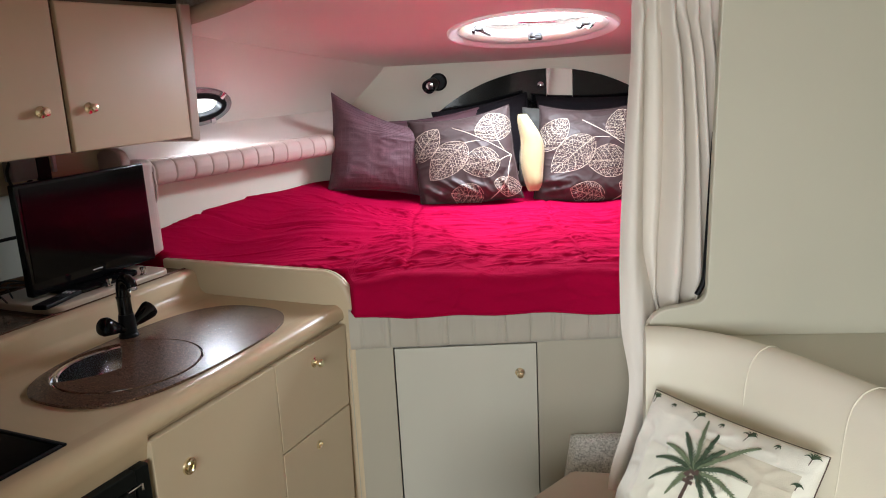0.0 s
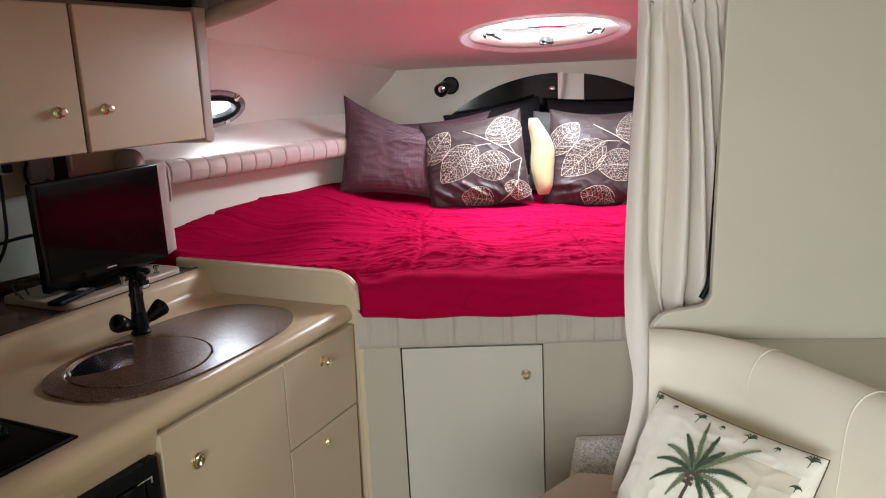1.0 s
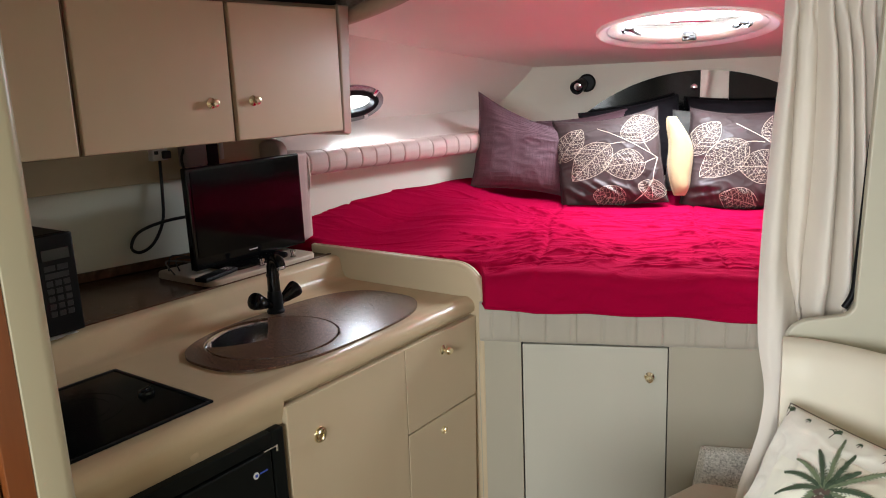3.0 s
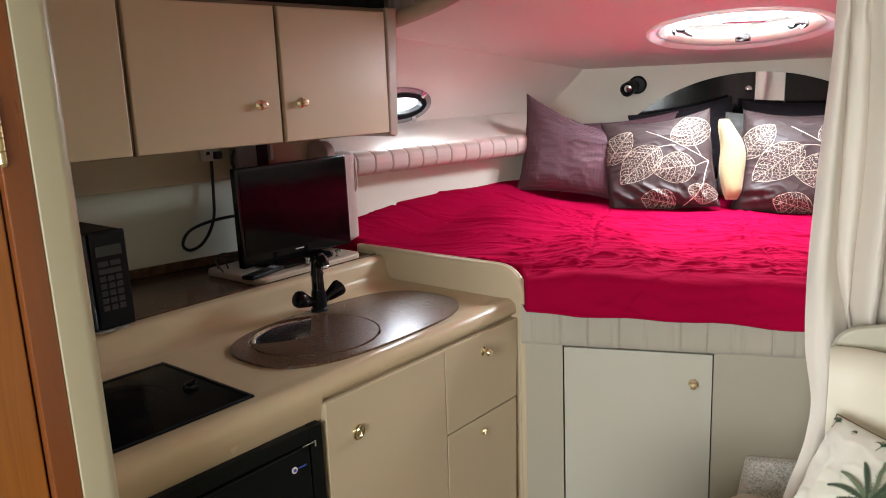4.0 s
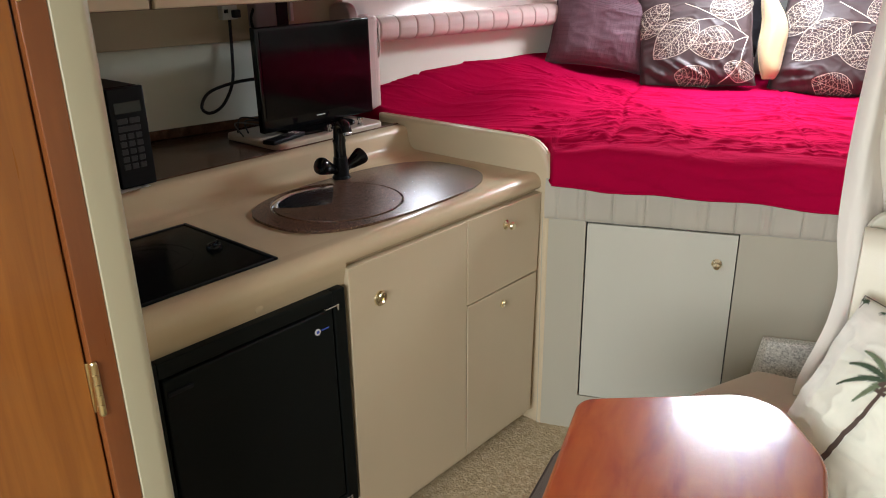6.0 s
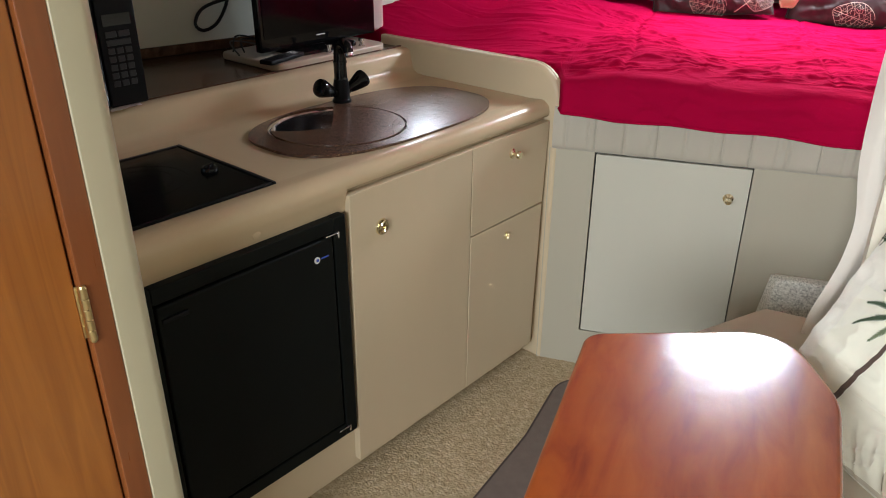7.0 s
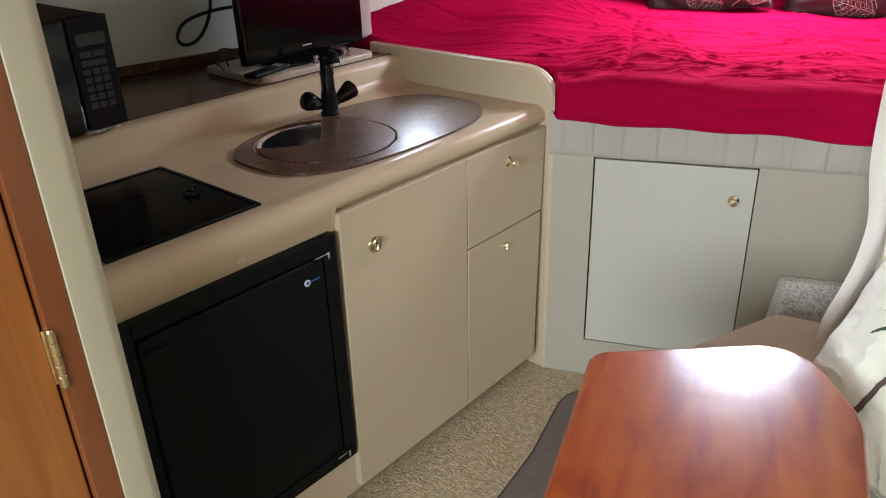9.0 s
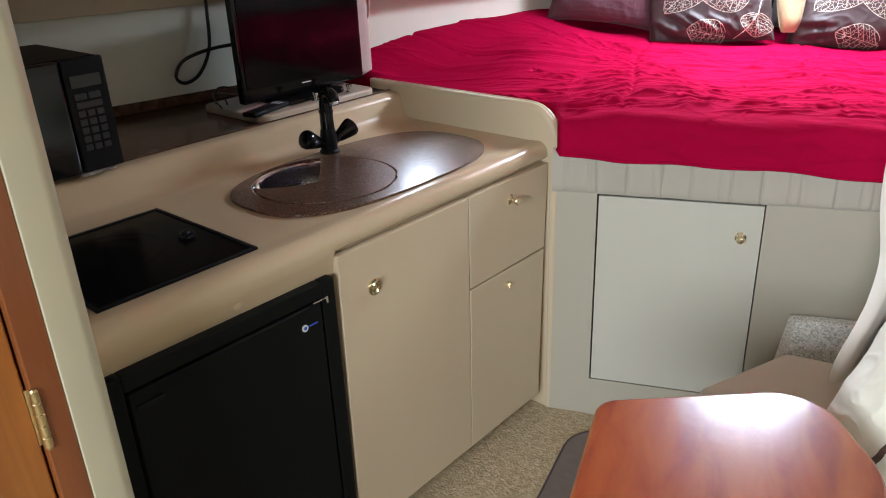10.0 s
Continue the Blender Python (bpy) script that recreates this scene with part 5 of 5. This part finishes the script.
for i, back in ((24, 3), (40, 2), (56, 1)):
    pts = []
    for k, (o, h) in enumerate(sprof[1:-1]):
        n = i - back * k / 9
        p = SOFA[int(n)].lerp(SOFA[int(n) + 1], n - int(n))
        t = (SOFA[int(n) + 1] - SOFA[int(n) - 1]).normalized()
        pts.append(p + Vector((t.y, -t.x, 0)) * (o - 0.0006) + Vector((0, 0, h - 0.0006)))
    part("seam", tube(smooth_path(pts, 4), 0.0021, 8), CREAM, st, "stitched seam with a raised welt", sharp=80)
ledge = [SOFA[i].xy for i in range(6, len(SOFA), 6)] + [(BERTH @ Vector((u, -0.350, 0))).xy for u in (2.25, 1.9, 1.5, 1.1, 0.93)]
lb = slab([tuple(p) for p in ledge], 0.82, 0.88)
for v in lb.verts:
    v.co.z += 0.021 - 0.029 * ((BERTH.inverted() @ v.co).x - 0.905)
tagged(obj("trim_ledge", lb, PANEL), "cream ledge between the backrest and the partition", "trim", kind="structure")
seat = rounded([(0.590, 0.555, 0.04), (0.700, 0.850, 0.03), (0.86, 0.885, 0.02), (0.93, 0.80, 0.0), (1.12, 0.75, 0), (1.30, 0.63, 0), (1.60, 0.32, 0), (1.74, -0.2, 0), (1.74, -0.8, 0), (1.36, -0.8, 0.05), (1.26, -0.05, 0.15), (1.00, 0.24, 0.1)], 6)
part("seat_cushion", slab(seat, 0.33, 0.452, 0.02, 4), SEAT, st, "tan vinyl seat cushion", sharp=60)
part("base", slab(rounded([(0.65, 0.60, 0.04), (0.735, 0.79, 0.03), (0.86, 0.86, 0), (1.60, 0.30, 0), (1.70, -0.78, 0), (1.42, -0.78, 0.05), (1.32, -0.03, 0.1), (1.05, 0.28, 0.1)], 5), 0.0, 0.335), BULK, st)
stp = slab(rounded([(0.548, -0.005, 0), (0.56, -0.05, 0.01), (0.95, -0.05, 0), (0.95, -0.005, 0)]), 0.0, 0.448, 0.018, 4)
for v in stp.verts:
    if v.co.x < 0.7:
        v.co.x += 0.16 * (v.co.z - 0.40)
tagged(obj("carpet_step", stp, GREYCARPET, m=BERTH, sharp=80), "grey carpeted step block with a slanted side against the bulkhead", "step")

# palm cushion on the settee
fnq = cushion_shape(0.435, 0.45, 0.085, 44, 0.03)
PALM_M = pose(1.098, 0.425, 0.634, -30, -0.5, -32)
pq = pillow("palm_cushion", PALM_M, fnq, TAPESTRY, "ivory tapestry cushion woven with a green palm tree", "cushion", piping=BROWNT, n=100, cord=0.0016)
rq = random.Random(6)


def patch(fn, x0, x1, y0, y1, lift, n=70):
    return grid(n, n, lambda a, c: fn(x0 + (x1 - x0) * a, y0 + (y1 - y0) * c, -1, lift))


part("ground", patch(fnq, -0.05, 0.90, -0.95, 0.76, 0.0022), TAPESTRY2, pq, "buff woven ground")
part("square", patch(fnq, -0.62, 0.60, -0.90, 0.52, 0.0040), PALE, pq, "pale woven square")
pg, pg2, pbn = bmesh.new(), bmesh.new(), bmesh.new()
cx0, cy0 = 0.02, 0.42
for i, (ang, ln, droop) in enumerate(((109, 0.56, 0.02), (85, 0.42, 0.0), (131, 0.46, 0.03), (154, 0.46, 0.06), (174, 0.47, 0.08), (200, 0.46, 0.10), (46, 0.70, 0.06), (62, 0.36, 0.02), (24, 0.58, 0.12), (2, 0.60, 0.16), (-18, 0.46, 0.12), (-42, 0.36, 0.10), (232, 0.32, 0.06))):
    a = radians(ang)
    tip = (cx0 + math.cos(a) * ln, cy0 + math.sin(a) * ln - droop)
    mid = (cx0 + math.cos(a) * ln * 0.5, cy0 + math.sin(a) * ln * 0.5 + 0.07)
    pts = bez((cx0, cy0), mid, tip, 18)
    dst = pg if i % 3 else pg2
    join(dst, ribbon(fnq, pts, [0.002 + 0.006 * math.sin(math.pi * (k / 18) ** 0.75) for k in range(19)], 0.0066))
    for k in range(2, 18):
        (xa, ya), (xb, yb) = pts[k], pts[min(k + 1, 18)]
        d = math.atan2(yb - ya, xb - xa)
        lw = 0.042 * math.sin(math.pi * (k / 19) ** 0.7) + 0.012
        for sgn in (-1, 1):
            e = d + sgn * radians(48 - k) + rq.uniform(-0.12, 0.12)
            join(dst, ribbon(fnq, [(xa, ya), (xa + math.cos(e) * lw * 0.5, ya + math.sin(e) * lw * 0.5), (xa + math.cos(e) * lw, ya + math.sin(e) * lw)], [0.0026, 0.0030, 0.0008], 0.0058 + 0.0002 * (k % 4)))
for k in range(12):
    x, y = cx0 + rq.uniform(-0.05, 0.05), cy0 + rq.uniform(-0.12, 0.02)
    join(pbn, ribbon(fnq, [(x - 0.02, y), (x + 0.02, y)], 0.008, 0.0076))
join(pbn, ribbon(fnq, bez((cx0, cy0 - 0.05), (cx0 - 0.02, -0.25), (cx0 - 0.24, -0.80), 48), [0.007 + 0.0002 * k for k in range(49)], 0.0085))


def little_palm(x, y, s):
    for k in range(6):
        a = radians(30 + 24 * k) if k < 6 else 0
        join(pg, ribbon(fnq, bez((x, y), (x + math.cos(a) * s * 0.6, y + math.sin(a) * s * 0.6 + 0.02), (x + math.cos(a) * s, y + math.sin(a) * s - 0.03), 5), [0.002, 0.003, 0.0035, 0.003, 0.002, 0.001], 0.0060))
    join(pbn, ribbon(fnq, [(x, y), (x, y - s * 0.7)], 0.002, 0.0060))


for k in range(7):
    little_palm(-0.90 + k * 0.30, 0.93, 0.035 if k % 2 else 0.085)
    little_palm(0.91, 0.66 - k * 0.25, 0.085 if k % 2 else 0.05)
tagged(part("motif", pg, GREEN, pq, "dark green woven palm fronds"), kind="stuff")
tagged(part("motif", pg2, GREEN2, pq, "sage woven palm fronds"), kind="stuff")
tagged(part("motif", pbn, BROWNT, pq, "brown woven trunk and coconuts"), kind="stuff")

# ---- table and rug ----
to = rounded([(0.588, 0.085, 0.05), (0.885, 0.362, 0.10), (1.048, 0.19, 0.20), (1.296, -0.63, 0.08), (0.872, -0.66, 0.05)], 9)
tm = pose(0.95, -0.15, 0.648, 0, 0, 21.0)
tmi = tm.inverted()
tl = thing("cabin_table", tm, "glossy cherry-wood table with rounded corners", "table")
loc = [(tmi @ Vector((p[0], p[1], 0.648))) for p in to]
part("tabletop", slab([(p.x, p.y) for p in loc], 0.0, 0.032, 0.010, 4), CHERRY, tl)
part("pedestal", moved(lathe([(0, 0), (0.11, 0), (0.11, 0.012), (0.04, 0.02), (0.038, 0.63), (0.09, 0.64), (0.09, 0.648), (0, 0.648)], 24), pose(0, -0.05, -0.648)), CHROME, tl, "round metal pedestal")
ro = rounded([(0.125, 0.815, 0.11), (0.62, 0.75, 0.06), (1.1, -0.9, 0.1), (0.29, -0.9, 0.1), (0.285, 0.1, 0.3), (0.235, 0.42, 0.3)], 8)
rg = thing("rug", pose(0, 0, 0.006), "taupe rug with a dark bound edge on the carpet", "rug")
part("mat", slab(ro, 0.0, 0.010, 0.003), RUG, rg)
part("binding", tube([(p[0], p[1], 0.008) for p in ro] + [(ro[0][0], ro[0][1], 0.008)], 0.004, 6), BINDING, rg, "dark bound edge")

# ---- small things ----
pb = grid(20, 20, lambda a, b: Vector(((a - 0.5) * 0.045, (b - 0.5) * 0.085, 0.004 + 0.008 * abs(noise.noise((a * 3, b * 3, 3))) + 0.004 * ridge(a * 4, b * 3, 4))))
bmesh.ops.solidify(pb, geom=pb.faces[:], thickness=0.001)
tagged(obj("paper_towel", pb, WHITEP, m=pose(-0.590, -0.225, 0.9855, 0, 0, 8), sharp=80), "folded white paper towel tucked under the microwave", "towel")
cap = moved(lathe([(0.0, 0.0), (0.011, 0.0), (0.011, 0.002), (0.008, 0.0035), (0, 0.0035)], 20), Matrix.Translation((-0.0145, -0.265, 0.832)) @ UP_X)
tagged(obj("screw_cap", cap, GELCOAT), "round beige plug in the counter's front", "plug")
for i, (y0, z0, r0) in enumerate(((0.33, 1.02, 0.035), (0.35, 1.015, 0.028), (0.31, 1.012, 0.03))):
    pts = [(-0.86 + 0.03 * i, y0 - 0.04, 1.012), (-0.87, y0 - 0.02, z0 + r0), (-0.86 + 0.01 * i, y0 + 0.03, z0 + r0 * 0.8), (-0.84, y0 + 0.08, 1.02)]
    tagged(obj("thin_cable", tube(smooth_path(pts, 6), 0.0028, 6), [CABLE, GREYKEY, GREYC][i]), "thin looped cable behind the television", "cable", "cables behind the television")
